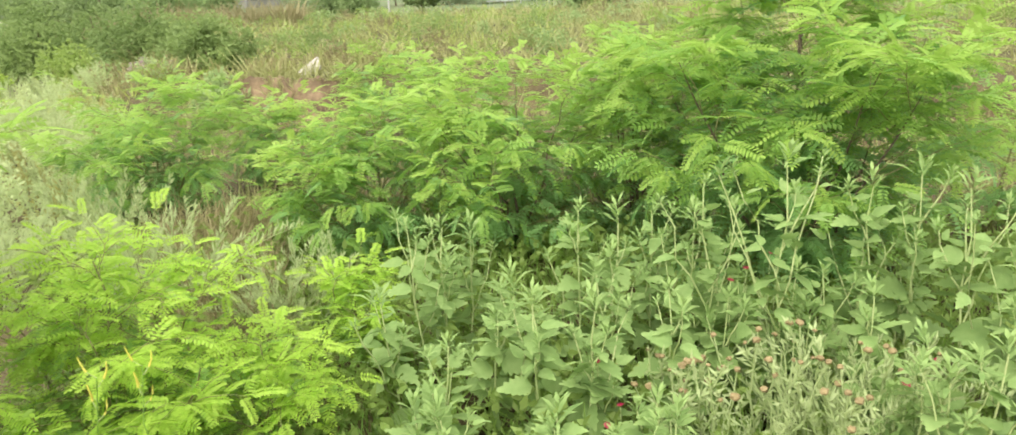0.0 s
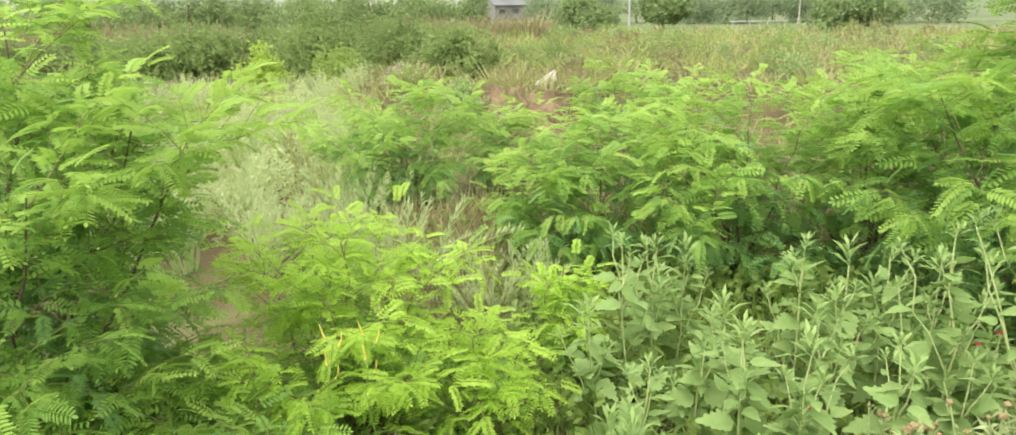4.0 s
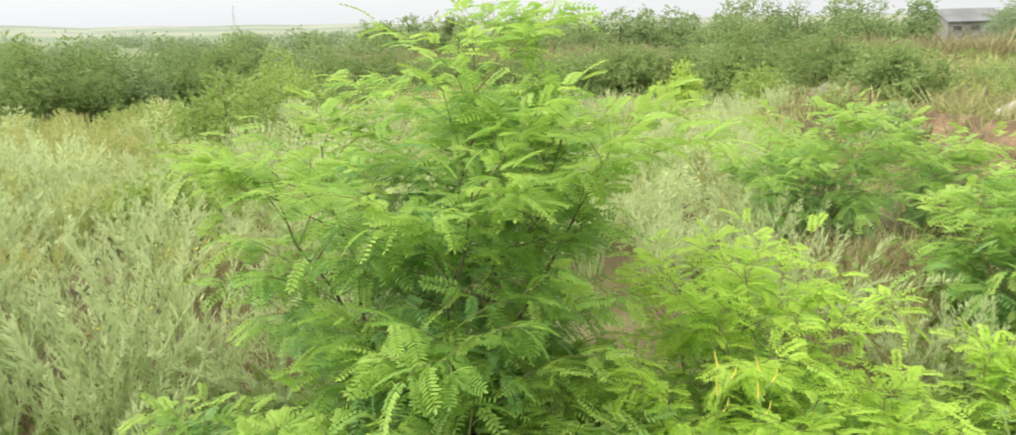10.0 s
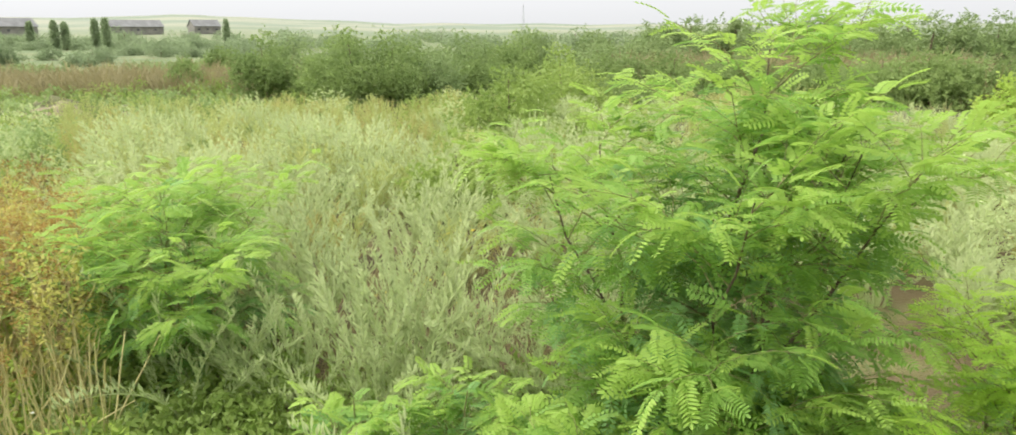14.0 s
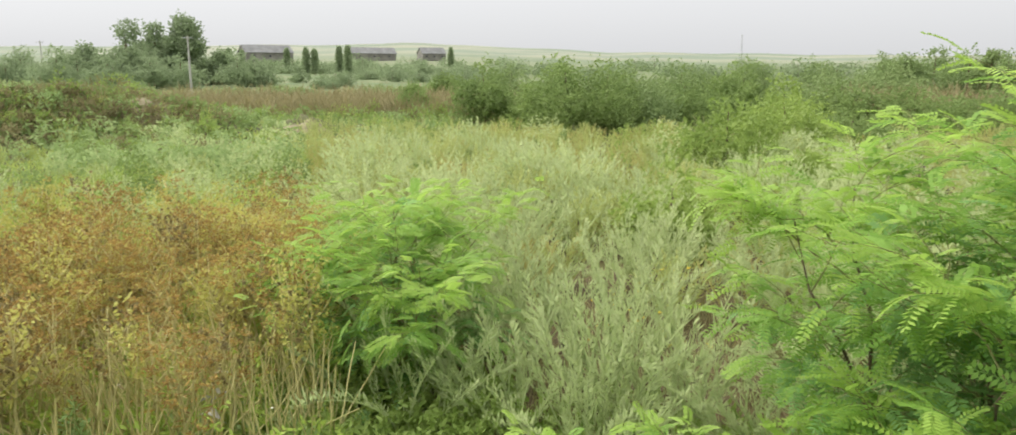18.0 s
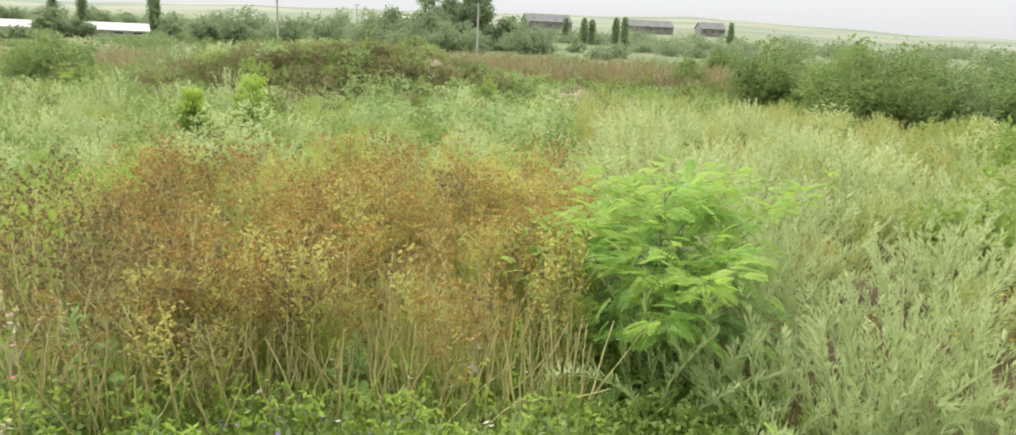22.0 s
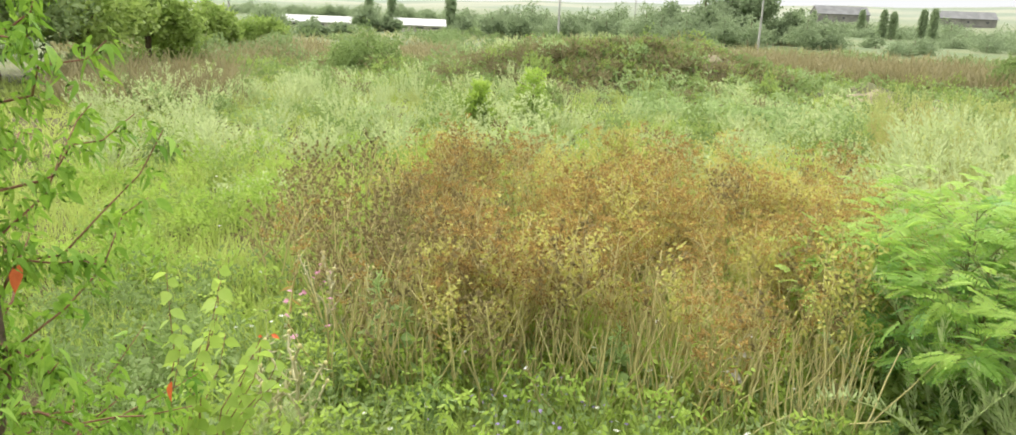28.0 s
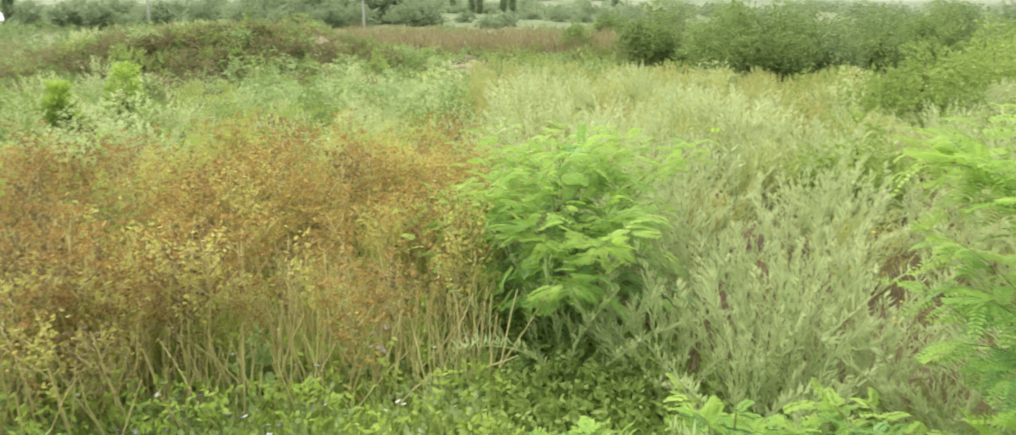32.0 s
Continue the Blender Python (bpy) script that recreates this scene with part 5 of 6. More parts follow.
# ---- low leafy weeds ----
b = Bag()
P = clumps(r, sector(r, 42, 98, 114, 22, 30), 44, 0.42)
b.scatter(CLUSTERS[0], P + np.stack([np.zeros(len(P)), np.zeros(len(P)), 0.05 + 0.6 * r.random(len(P)) ** 2], 1), bases(r.normal(size=(len(P), 3)) + (0, 0, 1), r.random(len(P)) * 6, r.uniform(0.15, 0.30, len(P))))
P = sector(r, 2700, 97, 150, 4.0, 6.6)
b.scatter(CLUSTERS[1], P + np.stack([np.zeros(len(P)), np.zeros(len(P)), 0.05 + 0.36 * r.random(len(P))], 1), bases(r.normal(size=(len(P), 3)) + (0, 0, 1), r.random(len(P)) * 6, r.uniform(0.05, 0.12, len(P))))
stuff("low_weeds", b, BLUEGREEN, "low bluish green leafy weeds", "weeds")
b = Bag()
P = sector(r, 5200, -42, 34, 3.0, 9.5)
b.scatter(CLUSTERS[2], P + np.stack([np.zeros(len(P)), np.zeros(len(P)), 0.05 + 0.45 * r.random(len(P))], 1), bases(r.normal(size=(len(P), 3)) + (0, 0, 1), r.random(len(P)) * 6, r.uniform(0.09, 0.17, len(P))))
P = sector(r, 3600, 34, 100, 3.0, 6.4)
b.scatter(CLUSTERS[1], P + np.stack([np.zeros(len(P)), np.zeros(len(P)), 0.03 + 0.3 * r.random(len(P))], 1), bases(r.normal(size=(len(P), 3)) + (0, 0, 1), r.random(len(P)) * 6, r.uniform(0.07, 0.13, len(P))))
P = clumps(r, sector(r, 60, 84, 101, 5.0, 7.0), 40, 0.18)
b.scatter(CLUSTERS[0], P + np.stack([np.zeros(len(P)), np.zeros(len(P)), 0.03 + 0.4 * r.random(len(P))], 1), bases(r.normal(size=(len(P), 3)) + (0, 0, 0.8), r.random(len(P)) * 6, r.uniform(0.05, 0.10, len(P))))
stuff("green_undergrowth", b, SHRUB_Y, "green leafy undergrowth beneath the shrubs", "weeds")
b = Bag()
P = clumps(r, sector(r, 75, 126, 152, 4.6, 8.5), 42, 0.2)
b.scatter(CLUSTERS[0], P + np.stack([np.zeros(len(P)), np.zeros(len(P)), 0.03 + 0.5 * r.random(len(P))], 1), bases(r.normal(size=(len(P), 3)) + (0, 0, 0.8), r.random(len(P)) * 6, r.uniform(0.05, 0.10, len(P))))
stuff("dark_undergrowth", b, SHRUB, "dark green leafy weeds beside the dry stand", "weeds")
b = Bag()
P = sector(r, 1300, 101, 129, 30, 39, lambda x, y, a, d: ground_z(x, y) > 0.25)
b.scatter(CLUSTERS[0], P + np.stack([np.zeros(len(P)), np.zeros(len(P)), 0.05 + 0.3 * r.random(len(P))], 1), bases(r.normal(size=(len(P), 3)) + (0, 0, 1), r.random(len(P)) * 6, r.uniform(0.2, 0.36, len(P))))
P = sector(r, 4200, 84, 150, 30, 50)
b.scatter(CLUSTERS[1], P + np.stack([np.zeros(len(P)), np.zeros(len(P)), 0.05 + 0.35 * r.random(len(P))], 1), bases(r.normal(size=(len(P), 3)) + (0, 0, 1), r.random(len(P)) * 6, r.uniform(0.22, 0.4, len(P))))
stuff("heap_weeds", b, SHRUB, "dark green weeds growing over the earth heaps", "weeds")
b = Bag()
stand(b, r, sector(r, 4600, 83, 119, 43, 60), TUFTS_FAR, 1.35, 0.3, 0.15, 1.6)
stand(b, r, sector(r, 2200, 14, 36, 36, 52), TUFTS_FAR, 1.15, 0.3, 0.15, 1.6)
stand(b, r, sector(r, 2400, 36, 60, 44, 60), TUFTS_FAR, 1.6, 0.3, 0.15, 1.6)
stand(b, r, sector(r, 700, 141, 152, 24, 34), TUFTS_FAR, 1.0, 0.3, 0.15, 1.6)
stand(b, r, sector(r, 1800, 119, 152, 40, 62, lambda x, y, a, d: patch(x, y, 0.3, 2) > 0.0), TUFTS_FAR, 0.9, 0.3, 0.15, 2.0)
stand(b, r, sector(r, 2600, 104, 127, 30.5, 39), TUFTS_FAR, 0.5, 0.3, 0.15, 1.6)
stuff("reddish_weeds", b, REDWEED, "tall reddish brown weeds in broad strips", "weeds")

# leafy herbs and grass at the foot of the dry stand
b = Bag()
C = sector(r, 170, 97, 143, 4.6, 7.8)
P = clumps(r, C, 30, 0.11)
up = r.random(len(P)) ** 0.8 * np.repeat(r.uniform(0.25, 0.75, len(C)), 30)
b.scatter(CLUSTERS[0], P + np.stack([np.zeros(len(P)), np.zeros(len(P)), 0.03 + up], 1), bases(r.normal(size=(len(P), 3)) + (0, 0, 1.2), r.random(len(P)) * 6, r.uniform(0.04, 0.085, len(P))))
stuff("foot_herbs", b, LIMEWEED, "fresh yellow-green herbs at the dry weeds' foot", "weeds")
# ---- domed weed clumps that make the meadow lumpy ----
def domes(n, per, az0, az1, d0, d1, rad, h, leaf, keep=None):
    per, leaf = int(per * 1.7), leaf * 0.72
    C = sector(r, n, az0, az1, d0, d1, keep)
    k = len(C) * per
    R0 = np.repeat(rad * r.uniform(0.5, 1.4, len(C)), per)
    H0 = np.repeat(h * r.uniform(0.6, 1.6, len(C)), per)
    u = unit(np.concatenate([r.normal(size=(k, 2)), np.abs(r.normal(size=(k, 1)))], 1))
    P = np.repeat(C, per, 0) + u * np.stack([R0, R0, H0], 1) * r.uniform(0.7, 1.1, (k, 1))
    return P, bases(u + r.normal(0, 0.5, (k, 3)), r.random(k) * 6.283, leaf * r.uniform(0.6, 1.3, k))


for nm, mat, lab, spec in (
        ("lime_weed_domes", LIMEWEED, "rounded clumps of bright lime-green weeds", ((60, 60, 127, 152, 8.5, 17, 0.55, 0.45, 0.12), (50, 50, 97, 130, 13.0, 18, 0.5, 0.45, 0.12))),
        ("leafy_weed_domes", SHRUB_Y, "rounded clumps of green leafy weeds in the meadow", ((90, 42, 97, 152, 10, 31, 0.5, 0.65, 0.15), (80, 46, -45, 30, 20, 40, 0.6, 0.5, 0.2), (60, 46, 80, 150, 30, 46, 0.9, 0.7, 0.26), (40, 46, 56, 80, 14, 30, 0.6, 0.7, 0.17))),
        ("grey_weed_domes", BLUEGREEN, "rounded clumps of greyish weeds in the meadow", ((70, 42, 100, 150, 12, 30, 0.55, 0.65, 0.15), (50, 46, -40, 30, 20, 40, 0.5, 0.5, 0.2), (50, 46, 84, 140, 28, 46, 0.9, 0.6, 0.26))),
        ("silver_weed_domes", SILVER, "rounded silvery weed clumps in the meadow", ((26, 120, 98, 150, 12, 29, 0.75, 0.85, 0.15), (16, 110, 60, 96, 14, 28, 0.8, 0.9, 0.16), (12, 110, 28, 40, 10, 24, 0.6, 0.8, 0.14))),
        ("far_weed_domes", FARLEAF, "low dark bushes scattered over the far meadow", ((70, 60, 112, 152, 42, 95, 1.5, 0.9, 0.5), (40, 60, 84, 112, 58, 95, 1.6, 0.8, 0.5))),
        ("dark_weed_domes", SHRUB, "rounded dark green weed clumps in the meadow", ((30, 110, 98, 150, 13, 30, 0.6, 0.7, 0.16), (22, 100, 56, 96, 13, 29, 0.6, 0.6, 0.16), (25, 90, -30, 28, 20, 36, 0.8, 0.7, 0.2))),
        ("brown_weed_domes", REDWEED, "rounded clumps of brownish weeds", ((45, 46, -40, 30, 21, 45, 0.7, 0.55, 0.2), (45, 46, 100, 150, 26, 44, 0.8, 0.6, 0.22), (130, 46, 107, 128, 29, 38, 0.6, 0.35, 0.22)))):
    b = Bag()
    for sp in spec:
        P, B = domes(*sp)
        b.scatter(CLUSTERS[1], P, B)
    stuff(nm, b, mat, lab, "weeds")

# ---- dry brown weeds: stalks with withered umbels ----
def joined(b):
    return [(np.concatenate(b.v), np.concatenate([q for q, k in b.f]))]


def sliver(bag, c, d, w, r):
    """A small pointed leaf or seed about c, along d."""
    s = unit(np.cross(d, r.normal(size=3))) * w
    bag.put([c - d * 0.5, c + s, c + d * 0.6, c - s], [(0, 1, 2, 3)])


def dry_weed(seed, form):
    """Stalk and top of a withered plant of height 1 along +Y. form: umbel, thistle or leafy."""
    r = np.random.default_rng(seed)
    st, hd = Bag(), Bag()
    tube(st, bend((0, 0, 0), (r.normal() * 0.05, 1.0, r.normal() * 0.05), 0, 5, 0.014), 0.0105, 0.004, 4)
    for k in range(9):
        t = 0.52 + 0.46 * k / 9
        a = k * 2.4 + r.normal() * 0.3
        L = 0.30 * (1.15 - t) + 0.06
        p0 = np.array((0, t, 0))
        p1 = p0 + np.array((math.cos(a) * L * 0.8, L * 0.95, math.sin(a) * L * 0.8))
        tube(st, [p0, (p0 + p1) / 2 + (0, -0.015, 0), p1], 0.0035, 0.0016, 3)
        if form == "umbel":
            for q in range(11):
                e = unit(np.array((r.normal() * 0.7, 0.55, r.normal() * 0.7))) * r.uniform(0.03, 0.065)
                w = unit(np.cross(e, r.normal(size=3))) * 0.0011
                hd.put([p1 - w, p1 + w, p1 + e + w, p1 + e - w], [(0, 1, 2, 3)])
                for j in range(2):
                    sliver(hd, p1 + e + r.normal(0, 0.007, 3), unit(r.normal(size=3)) * 0.024, 0.0058, r)
            for q in range(4):
                sliver(hd, p0 + (p1 - p0) * r.random() + r.normal(0, 0.012, 3), unit(r.normal(size=3) - (0, 0.8, 0)) * 0.05, 0.006, r)
        elif form == "thistle":
            for q in range(3):
                c = p0 + (p1 - p0) * (1.0 - 0.3 * q) + r.normal(0, 0.012, 3)
                for j in range(5):
                    sliver(hd, c + r.normal(0, 0.006, 3), unit(r.normal(size=3) + (0, 0.5, 0)) * 0.034, 0.009, r)
            for q in range(5):
                sliver(hd, p0 + (p1 - p0) * r.random(), unit(r.normal(size=3)) * 0.055, 0.006, r)
        else:
            for q in range(20):
                c = p0 + (p1 - p0) * r.uniform(0.2, 1.05) + r.normal(0, 0.030, 3)
                sliver(hd, c, unit(r.normal(size=3) + (0, 0.2, 0)) * 0.034, 0.0078, r)
    for q in range(9):
        p = np.array((r.normal() * 0.01, r.uniform(0.25, 0.7), r.normal() * 0.01))
        d = unit(np.array((r.normal(), -0.5, r.normal())))
        sliver(hd, p + d * 0.04, d * 0.09, 0.008, r)
    return joined(st), joined(hd)


WEEDS = [dry_weed(q, "umbel") for q in range(4)]
THISTLES = [dry_weed(q, "thistle") for q in range(10, 14)]
LEAFIES = [dry_weed(q, "leafy") for q in range(20, 24)]


def brown_keep(x, y, a, d):
    far = np.where(a < 118, 13.5, 13.5 - (a - 118) * 0.12) + 1.3 * patch(x, y, 1.6, 3)
    near = 5.75 + 0.45 * patch(x, y, 2.2, 1) + np.where(a > 128, (a - 128) * 0.05, 0)
    thin = rng.random(len(x)) < np.clip(0.52 - 0.30 * (d < 7) + 0.85 * patch(x, y, 1.8, 2) - 0.5 * (d > 10.5), 0.08, 1)
    edge = rng.random(len(x)) < np.clip((140.5 - a) / 9, 0, 1) * np.clip((a - 94.5) / 3, 0, 1) * np.where(a > 127, 0.85, 1)
    return (d > near) & (d < far) & thin & edge & (np.hypot(x + 7.2, y - 0.1) > 1.15)


P = sector(r, 2750, 94, 143, 5.4, 14.5, brown_keep)
azp = np.degrees(np.arctan2(-P[:, 0], P[:, 1]))
n = len(P)
d3 = np.stack([r.normal(0, 0.2, n), r.normal(0, 0.2, n), np.ones(n)], 1)
H = np.where(np.hypot(P[:, 0], P[:, 1]) < 7.6, r.uniform(0.95, 1.4, n), r.uniform(0.8, 1.4, n)) + 0.15 * (r.random(n) < 0.12)
B = bases(d3, r.random(n) * 6.283, H)
which = r.integers(0, 4, n)
dk = ((azp + r.normal(0, 5, n)) > 128) | (np.random.default_rng(77).random(n) < 0.14)
yel = (r.random(n) < np.where(np.hypot(P[:, 0], P[:, 1]) > 9.5, 0.45, np.where(np.hypot(P[:, 0], P[:, 1]) < 7.2, 0.45, 0.25))) & ~dk
st, h1, h2, h3 = Bag(), Bag(), Bag(), Bag()
for k in range(4):
    s = which == k
    st.scatter(WEEDS[k][0], P[s], B[s])
    h1.scatter(WEEDS[k][1], P[s & ~dk & ~yel], B[s & ~dk & ~yel])
    h2.scatter(THISTLES[k][1], P[s & dk], B[s & dk])
    h3.scatter(LEAFIES[k][1], P[s & yel], B[s & yel])
Q = sector(r, 950, 97, 134, 5.6, 7.6)
QD = np.stack([r.normal(0, 0.25, len(Q)), r.normal(0, 0.25, len(Q)), np.ones(len(Q))], 1)
st.scatter([(WEEDS[0][0][0][0][:20], WEEDS[0][0][0][1][:16])], Q, bases(QD, r.random(len(Q)) * 6.283, r.uniform(0.6, 1.1, len(Q))))
stuff("weed_stalks", st, STALK, "straw-coloured upright stalks of withered weeds", "weeds")
stuff("brown_seed_heads", h1, BROWN, "rusty brown withered seed heads of tall weeds", "weeds")
stuff("dark_seed_heads", h2, BROWN_DK, "dark brown withered thistle heads", "weeds")
stuff("yellowing_weeds", h3, YELLOWING, "yellowing leaves of tall weeds", "weeds")

# ---- tall velvety weeds ----
TOOTHED = [one_mesh(toothed_leaf(k, w), "leaf") for k, w in enumerate((1.0, 0.85, 0.6))]
WHORLS = [one_mesh(whorl(k), "leaf_whorl") for k in range(3)]
for me in TOOTHED + WHORLS:
    me.materials.append(VELVET)


def velvet_weed(place, h, seed, arms=3):
    """Ribbed pale stem, steep side stems, broad toothed lower leaves and crowded pointed tips."""
    r = np.random.default_rng(seed)
    th = base("tall_weed", place, "tall grey-green weed with velvety toothed leaves and pale stem", "weed", "tall velvety weeds", turn=r.random() * 6.283)
    b = Bag()
    top = np.array((r.normal() * 0.08, r.normal() * 0.08, h))
    pts = bend((0, 0, -0.03), top, 0, 6, 0.01)
    tube(b, pts, 0.010, 0.004, 6)
    axes = [(pts, h, put_mesh("stem", b, VELVET_STEM, th))]
    for k in range(arms):
        b = Bag()
        a = k * 2.4 + r.normal() * 0.4
        t = 0.28 + 0.5 * (k + r.random()) / arms
        p0 = pts[0] + (top - pts[0]) * t
        L = h * (1.02 - t) * r.uniform(0.5, 0.95)
        q = bend(p0, p0 + np.array((math.cos(a) * L * 0.42, math.sin(a) * L * 0.42, L)), -0.03, 6, 0.02)
        tube(b, q, 0.007, 0.0035, 5)
        axes.append((q, L, put_mesh("side_stem", b, VELVET_STEM, th)))

    def hang(me, nm, p, d, L, stem, roll=0.5):
        B = bases(np.array([d]), np.array([r.normal() * roll]), np.array([L]))[0]
        o = new(nm, me)
        o.parent = stem
        o.matrix_basis = Matrix([[*B[i], p[i]] for i in range(3)] + [[0, 0, 0, 1]])

    for q, (pp, L, stem) in enumerate(axes):
        k = 19 if q == 0 else 6
        for i in range(k):
            t = 0.10 + 0.82 * (i + 0.6 * r.random()) / k if q == 0 else 0.25 + 0.68 * (i + 0.5 * r.random()) / k
            f = t * 5
            m = min(int(f), 4)
            p = pp[m] + (pp[m + 1] - pp[m]) * (f - m)
            a = i * 2.399 + q + r.normal() * 0.35
            d = np.array((math.cos(a), math.sin(a), -0.35 + 0.95 * t + r.normal() * 0.25))
            s = (0.32 - 0.20 * t) * r.uniform(0.5, 1.35) * (1 if q == 0 else 0.72)
            hang(TOOTHED[(i + q) % 2 if t < 0.6 else 2], "leaf", p + unit(d) * 0.03, d, s, stem)
        tip = pp[-1] - (0, 0, 0.05)
        hang(WHORLS[q % 3], "leaf_whorl", tip, np.array((r.normal() * 0.12, r.normal() * 0.12, 1.0)), r.uniform(0.13, 0.22) * (1.15 if q == 0 else 0.85), stem, 3.0)


r = np.random.default_rng(21)
tall = [(-21, 4.9, 1.9, 6), (-16.5, 5.0, 1.7, 5), (-14.5, 5.2, 1.5, 4), (-5.5, 5.4, 1.4, 4), (-7.5, 5.2, 1.35, 4), (7.6, 5.2, 1.35, 4), (5.5, 5.4, 1.25, 3), (-33.5, 5.3, 1.55, 5), (-30, 5.6, 1.6, 5), (-36, 5.5, 1.5, 4), (-26, 5.6, 1.5, 4), (-11, 5.6, 1.3, 4)]
for k in range(37):
    az = -38 + 48 * (k + r.random()) / 37
    d = 3.7 + 2.3 * r.random()
    if -29 < az < -15 and d < 4.7:
        d += 1.1
    tall.append((az, d, 0.6 + 0.6 * r.random(), 3))
for k, (az, d, h, arms) in enumerate(tall):
    velvet_weed(on_ground(az, d), h, 800 + k, arms)

# ---- leafy tree beside the trail, with a few red leaves ----
def pointed_tree(place, seed):
    r = np.random.default_rng(seed)
    th = base("wild_fruit_tree", place, "young fruit tree with pointed green leaves, a few red", "tree")
    LEAF = one_mesh(blade_leaf(0.24, 0.22), "leaf")
    LEAF.materials.append(CHERRY)
    RED = one_mesh(blade_leaf(0.24, 0.22), "red_leaf")
    RED.materials.append(REDLEAF)
    b = Bag()
    pts = bend((0, 0, -0.05), (-0.05, -0.05, 3.3), 0, 8, 0.015)
    tube(b, pts, 0.018, 0.005, 8)
    put_mesh("trunk", b, BARK, th)
    P, D, L, own = [], [], [], []
    # azimuth of each branch, start height, reach, rise
    to = math.radians(70)
    for k in range(46):
        t = 0.25 + 0.72 * (k + r.random()) / 46
        p0 = pts[0] + (pts[-1] - pts[0]) * t
        a = k * 2.399
        reach = (0.30 + 0.55 * (1 - t)) * r.uniform(0.7, 1.15)
        p1 = p0 + np.array((math.cos(a) * reach, math.sin(a) * reach, reach * r.uniform(-0.2, 1.1)))
        q = bend(p0, p1, -0.02, 6, 0.05)
        b = Bag()
        tube(b, q, 0.006, 0.002, 5)
        limb = put_mesh("branch", b, REDTWIG, th)
        for i in range(56):
            s = 0.05 + 0.95 * i / 55
            f = s * 5
            m = min(int(f), 4)
            p = q[m] + (q[m + 1] - q[m]) * (f - m)
            aa = i * 2.4 + k
            own.append(limb)
            P.append(p + r.normal(0, 0.03, 3)), D.append(np.array((math.cos(aa), math.sin(aa), -0.7 - 0.9 * r.random())) + unit(p1 - p0) * 0.5), L.append(r.uniform(0.06, 0.10))
    P, D, L = np.array(P), np.array(D), np.array(L)
    B = bases(D, r.normal(0, 0.9, len(P)), L)
    order = r.permutation(len(P))
    for q in order[:170]:
        red = q % 110 == 0
        o = new("red_leaf" if red else "leaf", RED if red else LEAF)
        o.parent = own[q]
        o.matrix_basis = Matrix([[*B[q][i], P[q][i]] for i in range(3)] + [[0, 0, 0, 1]])
    b = Bag()
    b.scatter([(blade_leaf(0.24, 0.22)[0][0], np.array([(0, 2, 5, 1), (0, 3, 6, 2), (1, 5, 10, 4), (3, 9, 10, 6)]))], P[order[170:]], B[order[170:]])
    tagged(put_mesh("foliage", b, CHERRY, th), kind="stuff")
    return th


pointed_tree(on_ground(152.3, 3.5), 31)


def low_branches(seed):
    """Long reddish shoots that lean out from the fruit tree's foot."""
    r = np.random.default_rng(seed)
    th = base("fruit_tree_sucker", on_ground(145.4, 4.5), "leaning reddish shoots with yellow-green pointed leaves", "shrub")
    LEAF = one_mesh(blade_leaf(0.36, 0.2), "leaf")
    LEAF.materials.append(LIMEWEED)
    RED = one_mesh(blade_leaf(0.26, 0.2), "red_leaf")
    RED.materials.append(REDLEAF)
    side = unit(pol(138.5, 4.55) - pol(145.4, 4.5))
    for k in range(15):
        out = side * r.uniform(0.1, 0.65) + np.array((r.normal() * 0.15, r.normal() * 0.15, 0))
        tip = np.array((out[0], out[1], 0.8 + 0.85 * r.random()))
        q = bend((0, 0, 0), tip, 0.05, 7, 0.02)
        b = Bag()
        tube(b, q, 0.006, 0.002, 5)
        put_mesh("shoot", b, REDTWIG, th)
        for i in range(26):
            s = 0.2 + 0.8 * i / 25
            f = s * 6
            m = min(int(f), 5)
            p = q[m] + (q[m + 1] - q[m]) * (f - m)
            a = i * 2.4 + k
            B = bases(np.array([(math.cos(a), math.sin(a), -0.9 + 0.5 * s)]), np.array([r.normal() * 0.9]), np.array([r.uniform(0.065, 0.10)]))[0]
            red = i == 25 and k % 4 == 1
            B = B * 0.6 if red else B
            o = new("red_leaf" if red else "leaf", RED if red else LEAF)
            o.parent = th
            o.matrix_basis = Matrix([[*B[j], p[j]] for j in range(3)] + [[0, 0, 0, 1]])


low_branches(5)


# ---- flowers and single weeds ----
def daisy(n=9, w=0.35):
    V, F = [(0, 0, 0)], []
    for k in range(n):
        a0, a1, a2 = 6.283 * (k - 0.4) / n, 6.283 * k / n, 6.283 * (k + 0.4) / n
        m = len(V)
        V += [(0.6 * math.cos(a0), 0.05, 0.6 * math.sin(a0)), (math.cos(a1), 0.12, math.sin(a1)), (0.6 * math.cos(a2), 0.05, 0.6 * math.sin(a2))]
        F.append((0, m, m + 1, m + 2))
    return [(np.array(V, float), np.array(F))]


